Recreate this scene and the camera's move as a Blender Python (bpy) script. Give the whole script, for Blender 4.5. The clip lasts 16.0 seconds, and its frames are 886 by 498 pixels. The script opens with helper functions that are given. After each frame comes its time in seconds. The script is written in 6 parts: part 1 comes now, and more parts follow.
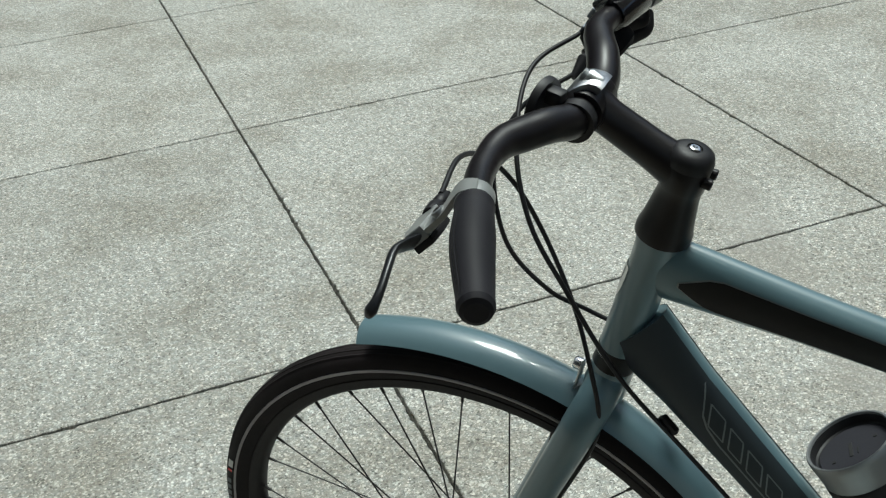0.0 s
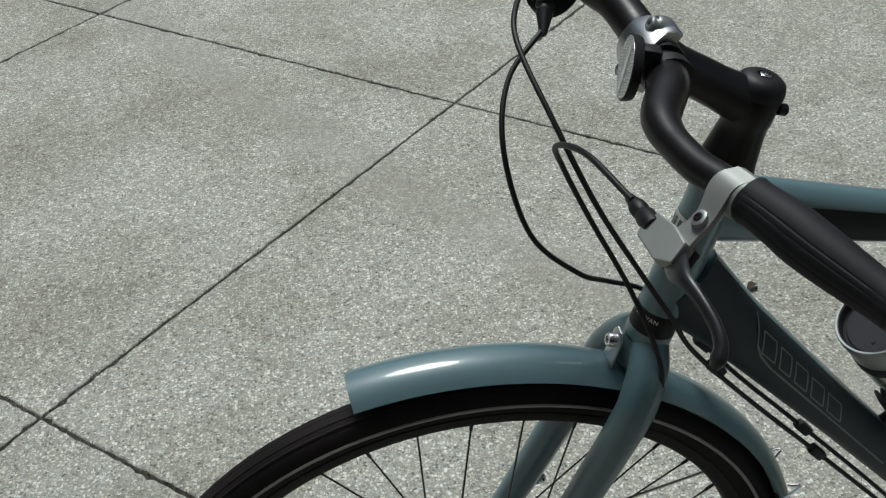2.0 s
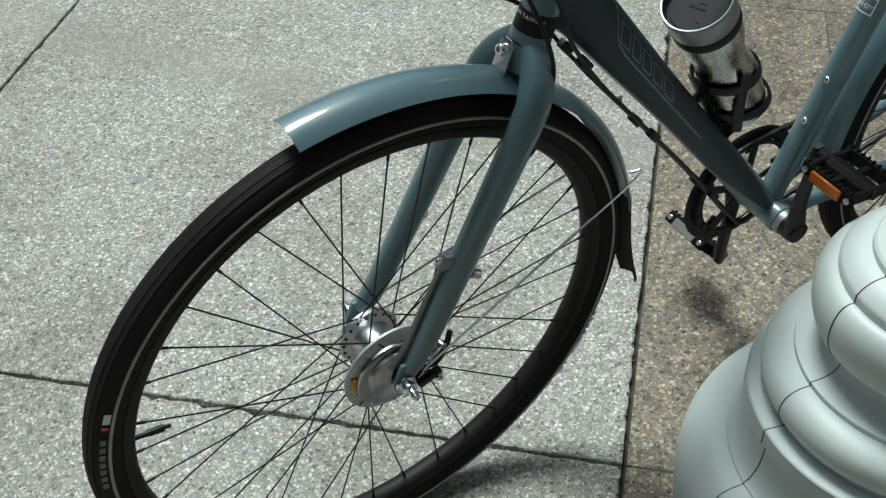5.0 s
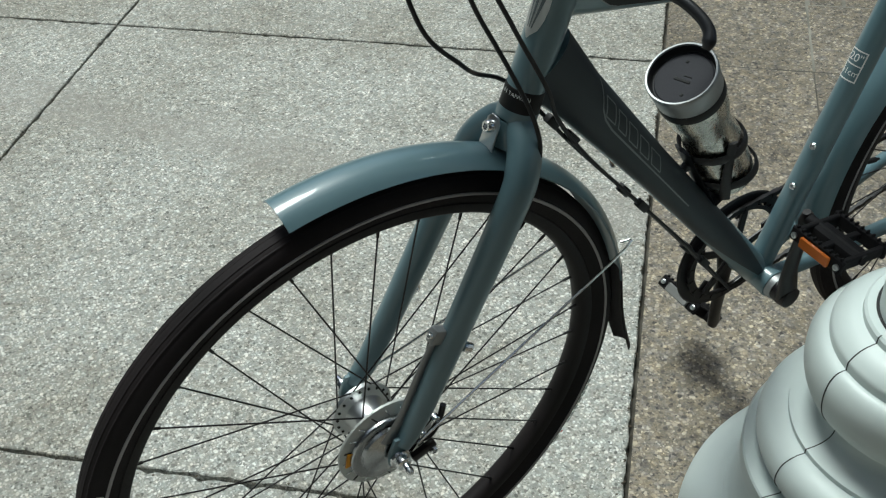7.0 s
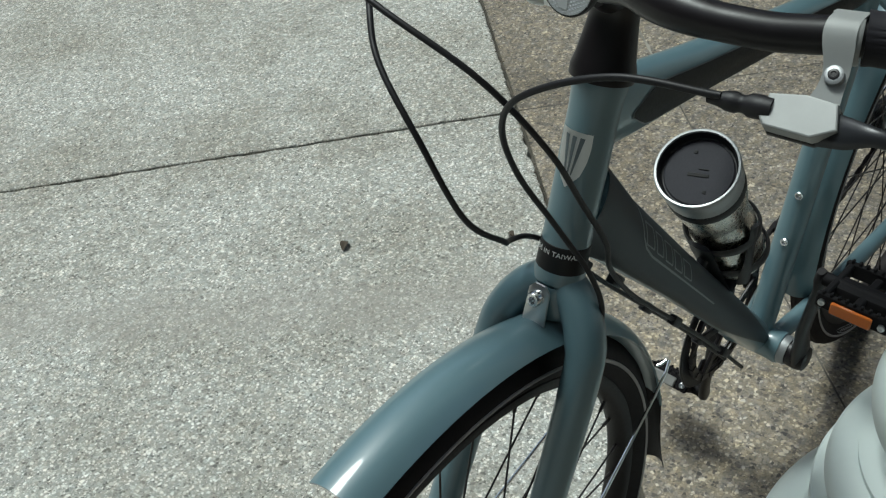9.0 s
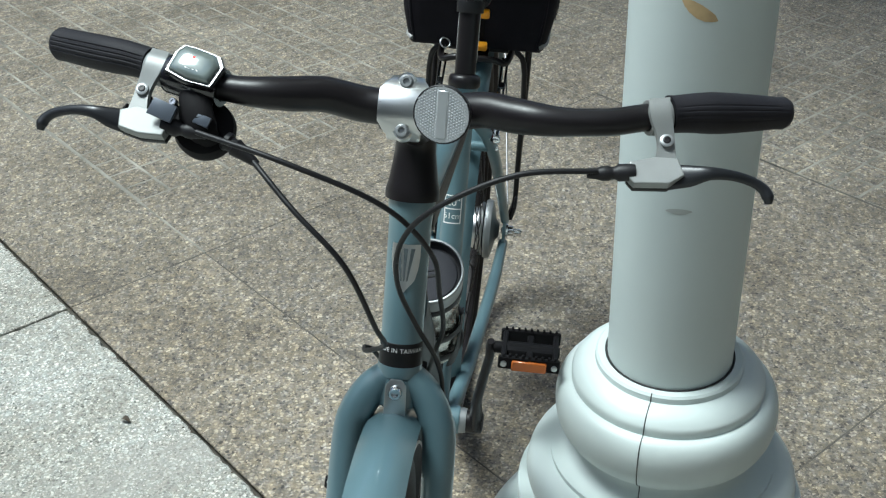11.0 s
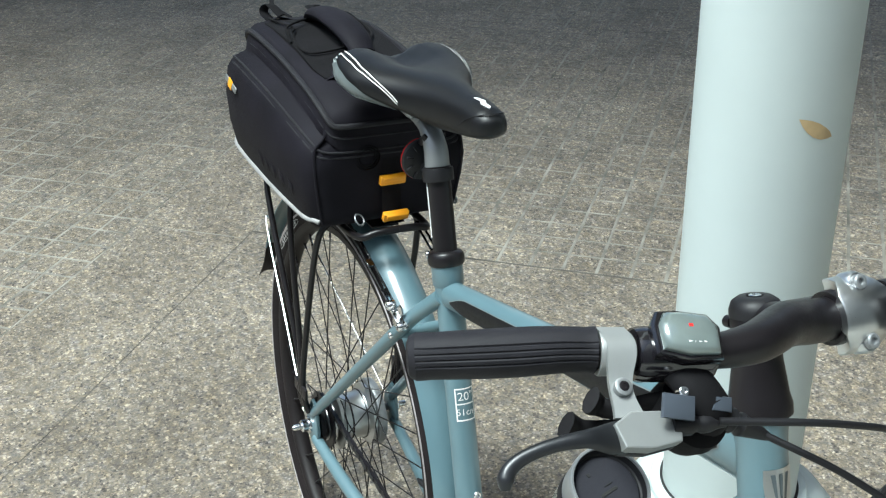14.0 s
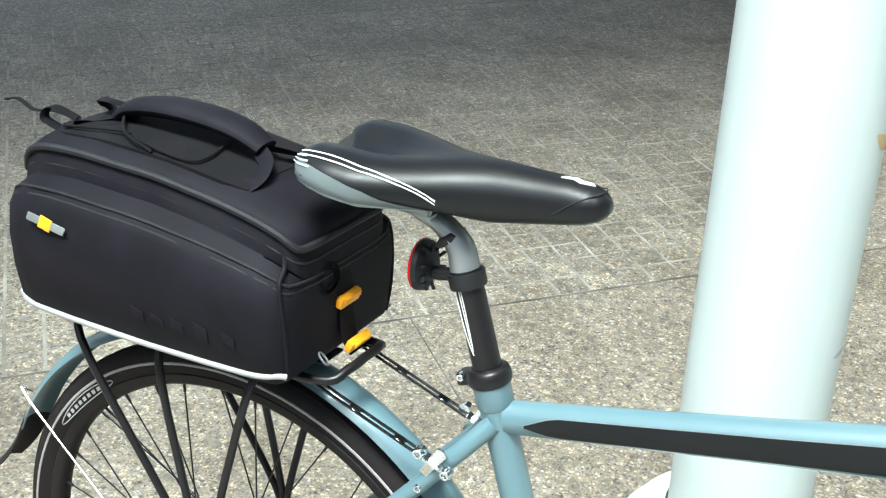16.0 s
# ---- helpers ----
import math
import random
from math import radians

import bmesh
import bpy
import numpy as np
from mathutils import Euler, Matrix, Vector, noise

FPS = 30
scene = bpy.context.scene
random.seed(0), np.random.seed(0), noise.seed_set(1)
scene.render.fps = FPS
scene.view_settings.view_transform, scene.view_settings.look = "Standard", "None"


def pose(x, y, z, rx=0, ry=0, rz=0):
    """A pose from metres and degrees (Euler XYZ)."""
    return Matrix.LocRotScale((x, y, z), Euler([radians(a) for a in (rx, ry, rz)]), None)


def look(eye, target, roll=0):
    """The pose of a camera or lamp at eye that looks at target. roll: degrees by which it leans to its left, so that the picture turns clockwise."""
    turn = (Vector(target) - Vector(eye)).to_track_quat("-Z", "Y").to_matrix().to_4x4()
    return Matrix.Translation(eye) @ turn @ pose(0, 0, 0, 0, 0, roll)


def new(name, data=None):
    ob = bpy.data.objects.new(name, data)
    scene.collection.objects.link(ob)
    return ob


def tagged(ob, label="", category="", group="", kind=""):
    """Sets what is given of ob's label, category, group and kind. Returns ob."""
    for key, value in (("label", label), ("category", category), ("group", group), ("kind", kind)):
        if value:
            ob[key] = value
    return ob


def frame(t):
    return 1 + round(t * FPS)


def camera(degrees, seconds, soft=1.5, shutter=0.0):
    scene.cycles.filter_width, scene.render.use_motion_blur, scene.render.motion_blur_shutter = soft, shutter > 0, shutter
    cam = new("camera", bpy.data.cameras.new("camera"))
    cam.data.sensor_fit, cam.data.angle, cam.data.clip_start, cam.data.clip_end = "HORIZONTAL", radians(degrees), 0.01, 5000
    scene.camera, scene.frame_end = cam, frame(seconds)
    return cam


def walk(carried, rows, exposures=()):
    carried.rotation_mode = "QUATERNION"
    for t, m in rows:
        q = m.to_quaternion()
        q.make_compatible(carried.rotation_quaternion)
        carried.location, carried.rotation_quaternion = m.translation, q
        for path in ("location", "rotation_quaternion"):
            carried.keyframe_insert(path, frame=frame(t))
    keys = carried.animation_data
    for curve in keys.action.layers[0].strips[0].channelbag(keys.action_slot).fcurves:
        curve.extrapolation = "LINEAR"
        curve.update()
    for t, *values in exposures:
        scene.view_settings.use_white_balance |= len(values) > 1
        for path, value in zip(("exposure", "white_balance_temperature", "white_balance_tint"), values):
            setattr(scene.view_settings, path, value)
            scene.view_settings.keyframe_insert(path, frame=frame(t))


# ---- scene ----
cam = camera(42.4, 16.0, soft=1.25)
# seconds, eye, target, roll
PATH = [
    (0, (0.576, 0.949, 1.383), (1.441, -0.572, 0.415), -4.9),
    (0.5, (0.712, 0.947, 1.397), (1.358, -0.641, 0.368), -2.3),
    (1, (0.964, 1.036, 1.433), (1.267, -0.645, 0.410), -4.37),
    (1.5, (1.072, 0.982, 1.395), (1.078, -0.695, 0.305), -1.1),
    (2, (1.143, 0.857, 1.39), (1.004, -0.782, 0.253), -4.9),
    (2.5, (1.292, 0.874, 1.394), (0.642, -0.621, 0.235), 0.5),
    (3, (1.426, 0.888, 1.389), (0.646, -0.497, 0.175), -1.1),
    (3.5, (1.467, 0.897, 1.353), (0.72, -0.433, 0.059), -1.2),
    (4, (1.477, 0.9, 1.319), (0.751, -0.405, -0.012), -1.2),
    (6.5, (1.452, 0.896, 1.341), (0.685, -0.444, 0.07), -1.8),
    (7, (1.455, 0.897, 1.345), (0.685, -0.463, 0.097), -2.1),
    (7.5, (1.46, 0.902, 1.361), (0.645, -0.465, 0.149), -0.9),
    (8, (1.485, 0.894, 1.389), (0.526, -0.456, 0.268), 0.5),
    (8.5, (1.481, 0.756, 1.358), (0.479, -0.545, 0.217), -0.7),
    (9, (1.463, 0.537, 1.337), (0.382, -0.608, 0.104), -8.1),
    (9.5, (1.539, 0.453, 1.367), (0.195, -0.392, 0.151), -4.0),
    (10, (1.713, 0.335, 1.391), (0.135, -0.134, 0.256), -5.4),
    (12.3, (1.788, 0.182, 1.419), (0.026, 0.099, 0.478), 0.6),
    (12.5, (1.747, 0.124, 1.409), (-0.04, 0.089, 0.51), -0.5),
    (13, (1.617, -0.032, 1.412), (-0.144, 0.107, 0.474), -5.4),
    (13.5, (1.526, -0.225, 1.421), (-0.209, 0.246, 0.544), -1.5),
    (14, (1.418, -0.439, 1.424), (-0.206, 0.276, 0.501), -1.5),
    (14.5, (1.222, -0.527, 1.389), (-0.304, 0.334, 0.424), -4.0),
    (15, (1.067, -0.577, 1.386), (-0.386, 0.382, 0.401), -4.3),
    (15.5, (0.902, -0.676, 1.378), (-0.317, 0.623, 0.469), 0.4),
    (16, (0.717, -0.803, 1.393), (-0.153, 0.758, 0.495), 1.4),
]
walk(cam, [(t, look(eye, target, roll)) for t, eye, target, roll in PATH],
     exposures=[(0, 0.12, 5980, -3), (0.5, -0.18, 6000, -3), (1, -0.20, 6080, -2), (2, -0.24, 6000, 0), (2.5, -0.14, 6000, -1), (3, 0.03, 5950, -3), (4, 0.06, 5900, -3), (7, 0.02, 5900, -3), (8.5, 0.0, 5900, -3), (9.5, 0.0, 5750, -3), (10, 0.18, 5600, -2), (12.3, 0.78, 5700, -4), (13.0, 0.64, 5680, -4), (13.5, 0.66, 5680, -4), (14.0, 1.08, 5680, -3), (14.5, 1.12, 5690, -4), (15, 1.24, 5720, -5), (15.6, 1.64, 5720, -5), (16, 1.70, 5740, -5)])

# ---------------------------------------------------------------- light
world = bpy.data.worlds.new("world")
scene.world = world
world.use_nodes = True
wn = world.node_tree.nodes
sky = wn.new("ShaderNodeTexSky")
sky.sky_type = "NISHITA"
sky.sun_disc = False
SUN_AZ, SUN_EL = -91.0, 69.0      # degrees: azimuth from +x towards +y, height
sky.sun_elevation = radians(SUN_EL)
sky.sun_rotation = radians(90 - SUN_AZ)
sky.dust_density = 4.0
wn["Background"].inputs["Strength"].default_value = 0.096
world.node_tree.links.new(sky.outputs[0], wn["Background"].inputs["Color"])
sun_data = bpy.data.lights.new("sun", "SUN")
sun_data.energy, sun_data.angle, sun_data.color = 3.2, radians(20), (1.0, 0.97, 0.91)
sun = new("sun", sun_data)
sd = Vector((math.cos(radians(SUN_AZ)) * math.cos(radians(SUN_EL)), math.sin(radians(SUN_AZ)) * math.cos(radians(SUN_EL)), math.sin(radians(SUN_EL))))
sun.matrix_world = look(sd * 30, (0, 0, 0))


# ---------------------------------------------------------------- materials
def material(name, color, rough=0.5, metal=0.0, spec=0.5, coat=0.0):
    m = bpy.data.materials.new(name)
    m.use_nodes = True
    b = m.node_tree.nodes["Principled BSDF"]
    b.inputs["Base Color"].default_value = (*color, 1)
    b.inputs["Roughness"].default_value = rough
    b.inputs["Metallic"].default_value = metal
    b.inputs["Specular IOR Level"].default_value = spec
    b.inputs["Coat Weight"].default_value = coat
    b.inputs["Coat Roughness"].default_value = 0.08
    return m, m.node_tree.nodes, m.node_tree.links, b


def noise_node(n, l, scale, detail=4.0, rough=0.55, coord="Object"):
    t = n.new("ShaderNodeTexNoise")
    t.inputs["Scale"].default_value, t.inputs["Detail"].default_value, t.inputs["Roughness"].default_value = scale, detail, rough
    if coord == "World":
        l.new(n.new("ShaderNodeNewGeometry").outputs["Position"], t.inputs["Vector"])
    else:
        l.new(n.new("ShaderNodeTexCoord").outputs[coord], t.inputs["Vector"])
    return t


def ramp(n, l, src, stops):
    r = n.new("ShaderNodeValToRGB")
    e = r.color_ramp.elements
    e[0].position, e[0].color = stops[0][0], (*stops[0][1], 1)
    e[1].position, e[1].color = stops[-1][0], (*stops[-1][1], 1)
    for p, c in stops[1:-1]:
        e.new(p).color = (*c, 1)
    l.new(src, r.inputs["Fac"])
    return r


def mixed(n, l, a, b, fac, mode="MIX"):
    m = n.new("ShaderNodeMix")
    m.data_type, m.blend_type = "RGBA", mode
    for sock, v in ((6, a), (7, b), (0, fac)):
        if isinstance(v, (int, float)):
            m.inputs[sock].default_value = v
        elif isinstance(v, tuple):
            m.inputs[sock].default_value = (*v, 1)
        else:
            l.new(v, m.inputs[sock])
    return m.outputs[2]


def bumped(n, l, b, height, strength=0.2, dist=0.001):
    bp = n.new("ShaderNodeBump")
    bp.inputs["Strength"].default_value, bp.inputs["Distance"].default_value = strength, dist
    l.new(height, bp.inputs["Height"])
    l.new(bp.outputs[0], b.inputs["Normal"])


def worn(name, color, rough, metal=0.0, scale=60.0, spread=0.25, bump=0.0, coat=0.0, spec=0.5, dirt=None, uneven=1.0):
    """A plain surface with fine grain, larger stains and uneven gloss."""
    m, n, l, b = material(name, color, rough, metal, spec, coat)
    fine, big = noise_node(n, l, scale * 8, 3), noise_node(n, l, scale / 5, 5)
    lo, hi = tuple(c * (1 - spread) for c in color), tuple(min(1, c * (1 + spread)) for c in color)
    col = ramp(n, l, big.outputs["Fac"], [(0.3, lo), (0.7, hi)]).outputs[0]
    if dirt:
        patch = ramp(n, l, noise_node(n, l, scale / 2, 8, 0.7).outputs["Fac"], [(0.55, (0, 0, 0)), (0.72, (1, 1, 1))])
        col = mixed(n, l, col, dirt, patch.outputs[0])
    l.new(col, b.inputs["Base Color"])
    mr = n.new("ShaderNodeMapRange")
    mr.inputs[3].default_value, mr.inputs[4].default_value = max(0.03, rough - 0.1 * uneven), min(1, rough + 0.12 * uneven)
    l.new(fine.outputs["Fac"], mr.inputs[0])
    l.new(mr.outputs[0], b.inputs["Roughness"])
    if bump:
        bumped(n, l, b, fine.outputs["Fac"], bump)
    return m


def chips(n, l, vec, cell, light, dark, base, share_light, share_dark, seed):
    """Rounded chips of stone, light and dark, in a plain base."""
    vor = n.new("ShaderNodeTexVoronoi")
    vor.inputs["Scale"].default_value = 1 / cell
    off = n.new("ShaderNodeVectorMath")
    off.inputs[1].default_value = (seed, seed * 0.7, seed * 1.3)
    l.new(vec, off.inputs[0])
    l.new(off.outputs[0], vor.inputs["Vector"])
    sep = n.new("ShaderNodeSeparateColor")
    l.new(vor.outputs["Color"], sep.inputs[0])
    pick = ramp(n, l, sep.outputs[0], [(0.0, dark), (share_dark, tuple(c * 0.72 for c in base)), (1 - share_light, tuple(c * 1.15 for c in base)), (1.0, light)])
    size = n.new("ShaderNodeMath")
    size.operation = "MULTIPLY_ADD"
    l.new(sep.outputs[1], size.inputs[0])
    size.inputs[1].default_value, size.inputs[2].default_value = 0.35, 0.42
    less = n.new("ShaderNodeMapRange")
    l.new(vor.outputs["Distance"], less.inputs[0])
    less.inputs[1].default_value = 0.12
    l.new(size.outputs[0], less.inputs[2])
    less.inputs[3].default_value, less.inputs[4].default_value = 1.0, 0.0
    less.interpolation_type = "SMOOTHSTEP"
    on = n.new("ShaderNodeMapRange")
    l.new(less.outputs[0], on.inputs[0])
    on.inputs[1].default_value, on.inputs[2].default_value = 0.0, 0.45
    return pick.outputs[0], on.outputs[0], vor


def ragged_band(n, l, place):
    """A ragged band that crosses one slab in a shallow bow, as a mask."""
    def math_of(kind, a, b=None):
        m = n.new("ShaderNodeMath")
        m.operation = kind
        for sock, v in enumerate((a, b)):
            if isinstance(v, (int, float)):
                m.inputs[sock].default_value = v
            elif v is not None:
                l.new(v, m.inputs[sock])
        return m.outputs[0]

    rel = n.new("ShaderNodeVectorMath")
    rel.operation = "SUBTRACT"
    l.new(place, rel.inputs[0])
    rel.inputs[1].default_value = (-0.17, -0.893, 0)
    axes = []
    for axis in ((0.6659, 0.7461, 0), (-0.7461, 0.6659, 0)):
        d = n.new("ShaderNodeVectorMath")
        d.operation = "DOT_PRODUCT"
        l.new(rel.outputs[0], d.inputs[0])
        d.inputs[1].default_value = axis
        axes.append(d.outputs["Value"])
    x, y = axes
    bow = math_of("ADD", math_of("MULTIPLY", y, 0.09), math_of("MULTIPLY", math_of("MULTIPLY", y, y), -0.06))
    off = math_of("SUBTRACT", x, math_of("ADD", bow, 0.61))
    ragged = noise_node(n, l, 7.0, 6, 0.65, "World")
    off = math_of("ADD", off, math_of("MULTIPLY", math_of("SUBTRACT", ragged.outputs["Fac"], 0.5), 0.30))
    fade = n.new("ShaderNodeMapRange")
    fade.interpolation_type = "SMOOTHSTEP"
    l.new(math_of("ABSOLUTE", off), fade.inputs[0])
    fade.inputs[1].default_value, fade.inputs[2].default_value, fade.inputs[3].default_value, fade.inputs[4].default_value = 0.005, 0.12, 1.0, 0.0
    return fade.outputs[0]


def speckled(name, base, light, dark, cell, share_light, share_dark, stain, rough, bump, mottle=0.8, cool=(1, 1, 1), warm=(1, 1, 1), band_mix=0.0, grit=0.40):
    """Stone with light and dark chips at two sizes, under broad stains."""
    m, n, l, b = material(name, base, rough)
    pos = n.new("ShaderNodeNewGeometry")
    warp = noise_node(n, l, 0.6 / cell, 3, coord="World")
    add = n.new("ShaderNodeVectorMath")
    add.operation = "MULTIPLY_ADD"
    l.new(warp.outputs["Color"], add.inputs[0])
    add.inputs[1].default_value = (cell * 1.5,) * 3
    l.new(pos.outputs["Position"], add.inputs[2])
    fine = noise_node(n, l, 2.2 / cell, 3, 0.75, "World")
    lo, hi = tuple(c * grit for c in base), tuple(c * 1.05 for c in base)
    col = ramp(n, l, fine.outputs["Fac"], [(0.32, lo), (0.68, hi)]).outputs[0]
    for size, seed in ((cell * 0.62, 3.1), (cell, 7.7)):
        tone, mask, vor = chips(n, l, add.outputs[0], size, light, dark, base, share_light, share_dark, seed)
        col = mixed(n, l, col, tone, mask)
    mid = noise_node(n, l, 34.0, 5, 0.7, "World")
    col = mixed(n, l, col, ramp(n, l, mid.outputs["Fac"], [(0.34, (mottle, mottle * 0.99, mottle * 0.97)), (0.64, (1.92 - mottle, 1.92 - mottle, 1.92 - mottle))]).outputs[0], 1.0, "MULTIPLY")
    hue = noise_node(n, l, 0.36 / cell, 5, 0.75, "World")
    col = mixed(n, l, col, ramp(n, l, hue.outputs["Fac"], [(0.36, cool), (0.64, warm)]).outputs[0], 1.0, "MULTIPLY")
    big = noise_node(n, l, 2.3, 7, 0.66, "World")
    col = mixed(n, l, col, ramp(n, l, big.outputs["Fac"], [(0.36, stain), (0.58, (1.0, 1.0, 1.0))]).outputs[0], 1.0, "MULTIPLY")
    if band_mix:
        band_mask = ragged_band(n, l, pos.outputs["Position"])
        part_way = n.new("ShaderNodeMath")
        part_way.operation = "MULTIPLY"
        part_way.inputs[1].default_value = band_mix
        l.new(band_mask, part_way.inputs[0])
        # pulls the stone part-way to one even grey-tan along the band
        col = mixed(n, l, col, (0.335, 0.318, 0.285), part_way.outputs[0])
    info = n.new("ShaderNodeObjectInfo")
    tone = ramp(n, l, info.outputs["Random"], [(0.0, (0.9, 0.9, 0.9)), (1.0, (1.06, 1.05, 1.04))])
    col = mixed(n, l, col, tone.outputs[0], 1.0, "MULTIPLY")
    own = ramp(n, l, pos.outputs["Random Per Island"], [(0.0, (0.88, 0.88, 0.89)), (1.0, (1.10, 1.09, 1.07))])
    col = mixed(n, l, col, own.outputs[0], 1.0, "MULTIPLY")
    l.new(col, b.inputs["Base Color"])
    bumped(n, l, b, fine.outputs["Fac"], bump, 0.0025)
    return m


CONCRETE = speckled("exposed_aggregate", (0.46, 0.463, 0.430), (0.92, 0.92, 0.875), (0.14, 0.14, 0.128), 0.0060, 0.37, 0.25, (0.74, 0.715, 0.675), 0.8, 0.8, 0.86, (0.96, 1.0, 1.02), (1.05, 1.0, 0.95), 0.45, 0.58)
GRANITE = speckled("flamed_granite", (0.240, 0.217, 0.183), (0.49, 0.455, 0.388), (0.040, 0.036, 0.035), 0.0078, 0.28, 0.32, (0.64, 0.62, 0.59), 0.6, 0.5, 0.66, (0.80, 0.82, 0.90), (1.22, 1.12, 0.91))
JOINT = worn("joint_dirt", (0.075, 0.068, 0.055), 0.95, scale=40, spread=0.5, bump=0.5)
MORTAR = worn("pale_mortar", (0.215, 0.204, 0.174), 0.95, scale=40, spread=0.55, bump=0.4)
SLAB_JOINT = worn("brown_joint", (0.085, 0.078, 0.066), 0.95, scale=40, spread=0.6, bump=0.4)
PAINT = worn("blue_grey_paint", (0.104, 0.171, 0.197), 0.42, scale=30, spread=0.06, coat=0.7, uneven=0.15)
BLACK_SATIN = worn("black_satin_metal", (0.0085, 0.007, 0.008), 0.36, scale=50, spread=0.25, spec=0.35)
BLADE_GREY = worn("dark_anodised", (0.022, 0.023, 0.026), 0.34, 0.3, scale=80, spread=0.2)
PEDAL_BLACK = worn("pedal_resin", (0.0065, 0.006, 0.0068), 0.7, scale=80, spread=0.3, bump=0.08, spec=0.15)
BLACK_PLASTIC = worn("black_plastic", (0.010, 0.0095, 0.011), 0.5, scale=80, spread=0.25, bump=0.05, spec=0.35)
RIM_BLACK = worn("anodised_rim", (0.012, 0.0095, 0.0098), 0.55, scale=50, spread=0.25, spec=0.25)
RUBBER = worn("tyre_rubber", (0.0125, 0.0095, 0.0100), 0.72, scale=50, spread=0.3, bump=0.1, spec=0.2)
GRIP_RUBBER = worn("grip_rubber", (0.016, 0.0152, 0.0185), 0.6, scale=120, spread=0.2, bump=0.15, spec=0.2)
ALLOY = worn("brushed_alloy", (0.62, 0.63, 0.63), 0.32, 1.0, scale=70, spread=0.1)
CHROME = worn("bright_steel", (0.75, 0.76, 0.77), 0.15, 1.0, scale=70, spread=0.08)
GREY_ALLOY = worn("satin_silver", (0.31, 0.32, 0.325), 0.42, 0.6, scale=70, spread=0.1)
DARK_PAINT = worn("dark_grey_panel", (0.030, 0.039, 0.046), 0.48, scale=40, spread=0.08, spec=0.3, uneven=0.2)
PIPING = worn("grey_reflective_piping", (0.29, 0.285, 0.28), 0.5, scale=60, spread=0.12)
STRIPE = worn("worn_reflective_line", (0.30, 0.275, 0.27), 0.5, scale=60, spread=0.15)
REFLECTIVE = worn("reflective_grey", (0.62, 0.62, 0.60), 0.45, scale=60, spread=0.1)
CHARCOAL = worn("charcoal_panel", (0.0075, 0.0075, 0.0085), 0.45, scale=40, spread=0.15, spec=0.25)
AMBER_GLASS = worn("amber_reflector", (0.42, 0.11, 0.016), 0.2, scale=60, spread=0.15)
YELLOW = worn("yellow_buckle", (0.85, 0.36, 0.01), 0.4, scale=60, spread=0.08)
CLOTH = worn("black_nylon", (0.0074, 0.0064, 0.0098), 0.68, scale=90, spread=0.3, bump=0.3, spec=0.15)
DARK_CHROME = worn("dark_polished_steel", (0.16, 0.165, 0.17), 0.16, 1.0, scale=60, spread=0.2)
SEAM_CLOTH = worn("black_seam_tape", (0.0085, 0.0078, 0.0105), 0.65, scale=160, spread=0.4, bump=0.4, spec=0.4)
WINDOW_PLASTIC = worn("clear_window", (0.20, 0.235, 0.225), 0.10, 0.4, scale=60, spread=0.5, coat=0.8)
LID_PLASTIC = worn("dark_lid_plastic", (0.012, 0.012, 0.018), 0.75, scale=80, spread=0.2, bump=0.05)
MESH = worn("black_mesh_cloth", (0.005, 0.0045, 0.0055), 0.9, scale=140, spread=0.4, bump=0.6, spec=0.2)
VINYL = worn("black_vinyl", (0.0046, 0.0045, 0.0052), 0.42, scale=90, spread=0.15, bump=0.12, spec=0.35)
SILVER_RIM = worn("pale_silver_vinyl", (0.33, 0.37, 0.37), 0.42, scale=80, spread=0.1, bump=0.05)
STRIPE_GREY = worn("grey_print", (0.36, 0.40, 0.40), 0.5, scale=90, spread=0.08)
SILVER_VINYL = worn("silver_grey_vinyl", (0.13, 0.15, 0.155), 0.42, scale=80, spread=0.1, bump=0.05)
WHITE_PRINT = worn("white_print", (0.78, 0.78, 0.76), 0.5, scale=60, spread=0.06)
LEVER_ALLOY = worn("dull_alloy", (0.27, 0.278, 0.272), 0.45, 0.35, scale=70, spread=0.12)
PALE_REFLECTOR = worn("dull_pale_reflector", (0.22, 0.22, 0.21), 0.35, scale=60, spread=0.2)
DRUM_ALLOY = worn("cast_alloy", (0.44, 0.45, 0.43), 0.5, 0.35, scale=70, spread=0.12)
DECAL_GREY = worn("decal_grey", (0.17, 0.19, 0.195), 0.4, scale=60, spread=0.1)
GREY_PRINT = worn("grey_print", (0.085, 0.102, 0.110), 0.4, scale=60, spread=0.1)
RED = worn("red_lens", (0.5, 0.01, 0.012), 0.2, scale=60, spread=0.1)
COLUMN_PAINT = worn("pale_green_white_paint", (0.560, 0.618, 0.605), 0.46, scale=14, spread=0.05, coat=0.0, bump=0.03)
PLATE_STEEL = worn("polished_plate", (0.42, 0.43, 0.44), 0.22, 1.0, scale=70, spread=0.12)
GLOSS_BLACK = worn("glossy_black_plastic", (0.009, 0.008, 0.010), 0.16, scale=60, spread=0.2, coat=0.6)
PLATE_BLUE = worn("blue_grey_plate", (0.085, 0.098, 0.122), 0.35, 0.3, scale=70, spread=0.1)
CRACK = worn("dark_seam", (0.02, 0.02, 0.02), 0.9, spread=0.3)
TAN = worn("bare_primer", (0.52, 0.38, 0.20), 0.7, scale=90, spread=0.3)
SMUDGE = worn("grey_scuff", (0.40, 0.42, 0.40), 0.6, scale=60, spread=0.15)
STEEL_MUG = worn("brushed_steel", (0.55, 0.53, 0.48), 0.27, 1.0, scale=50, spread=0.12)
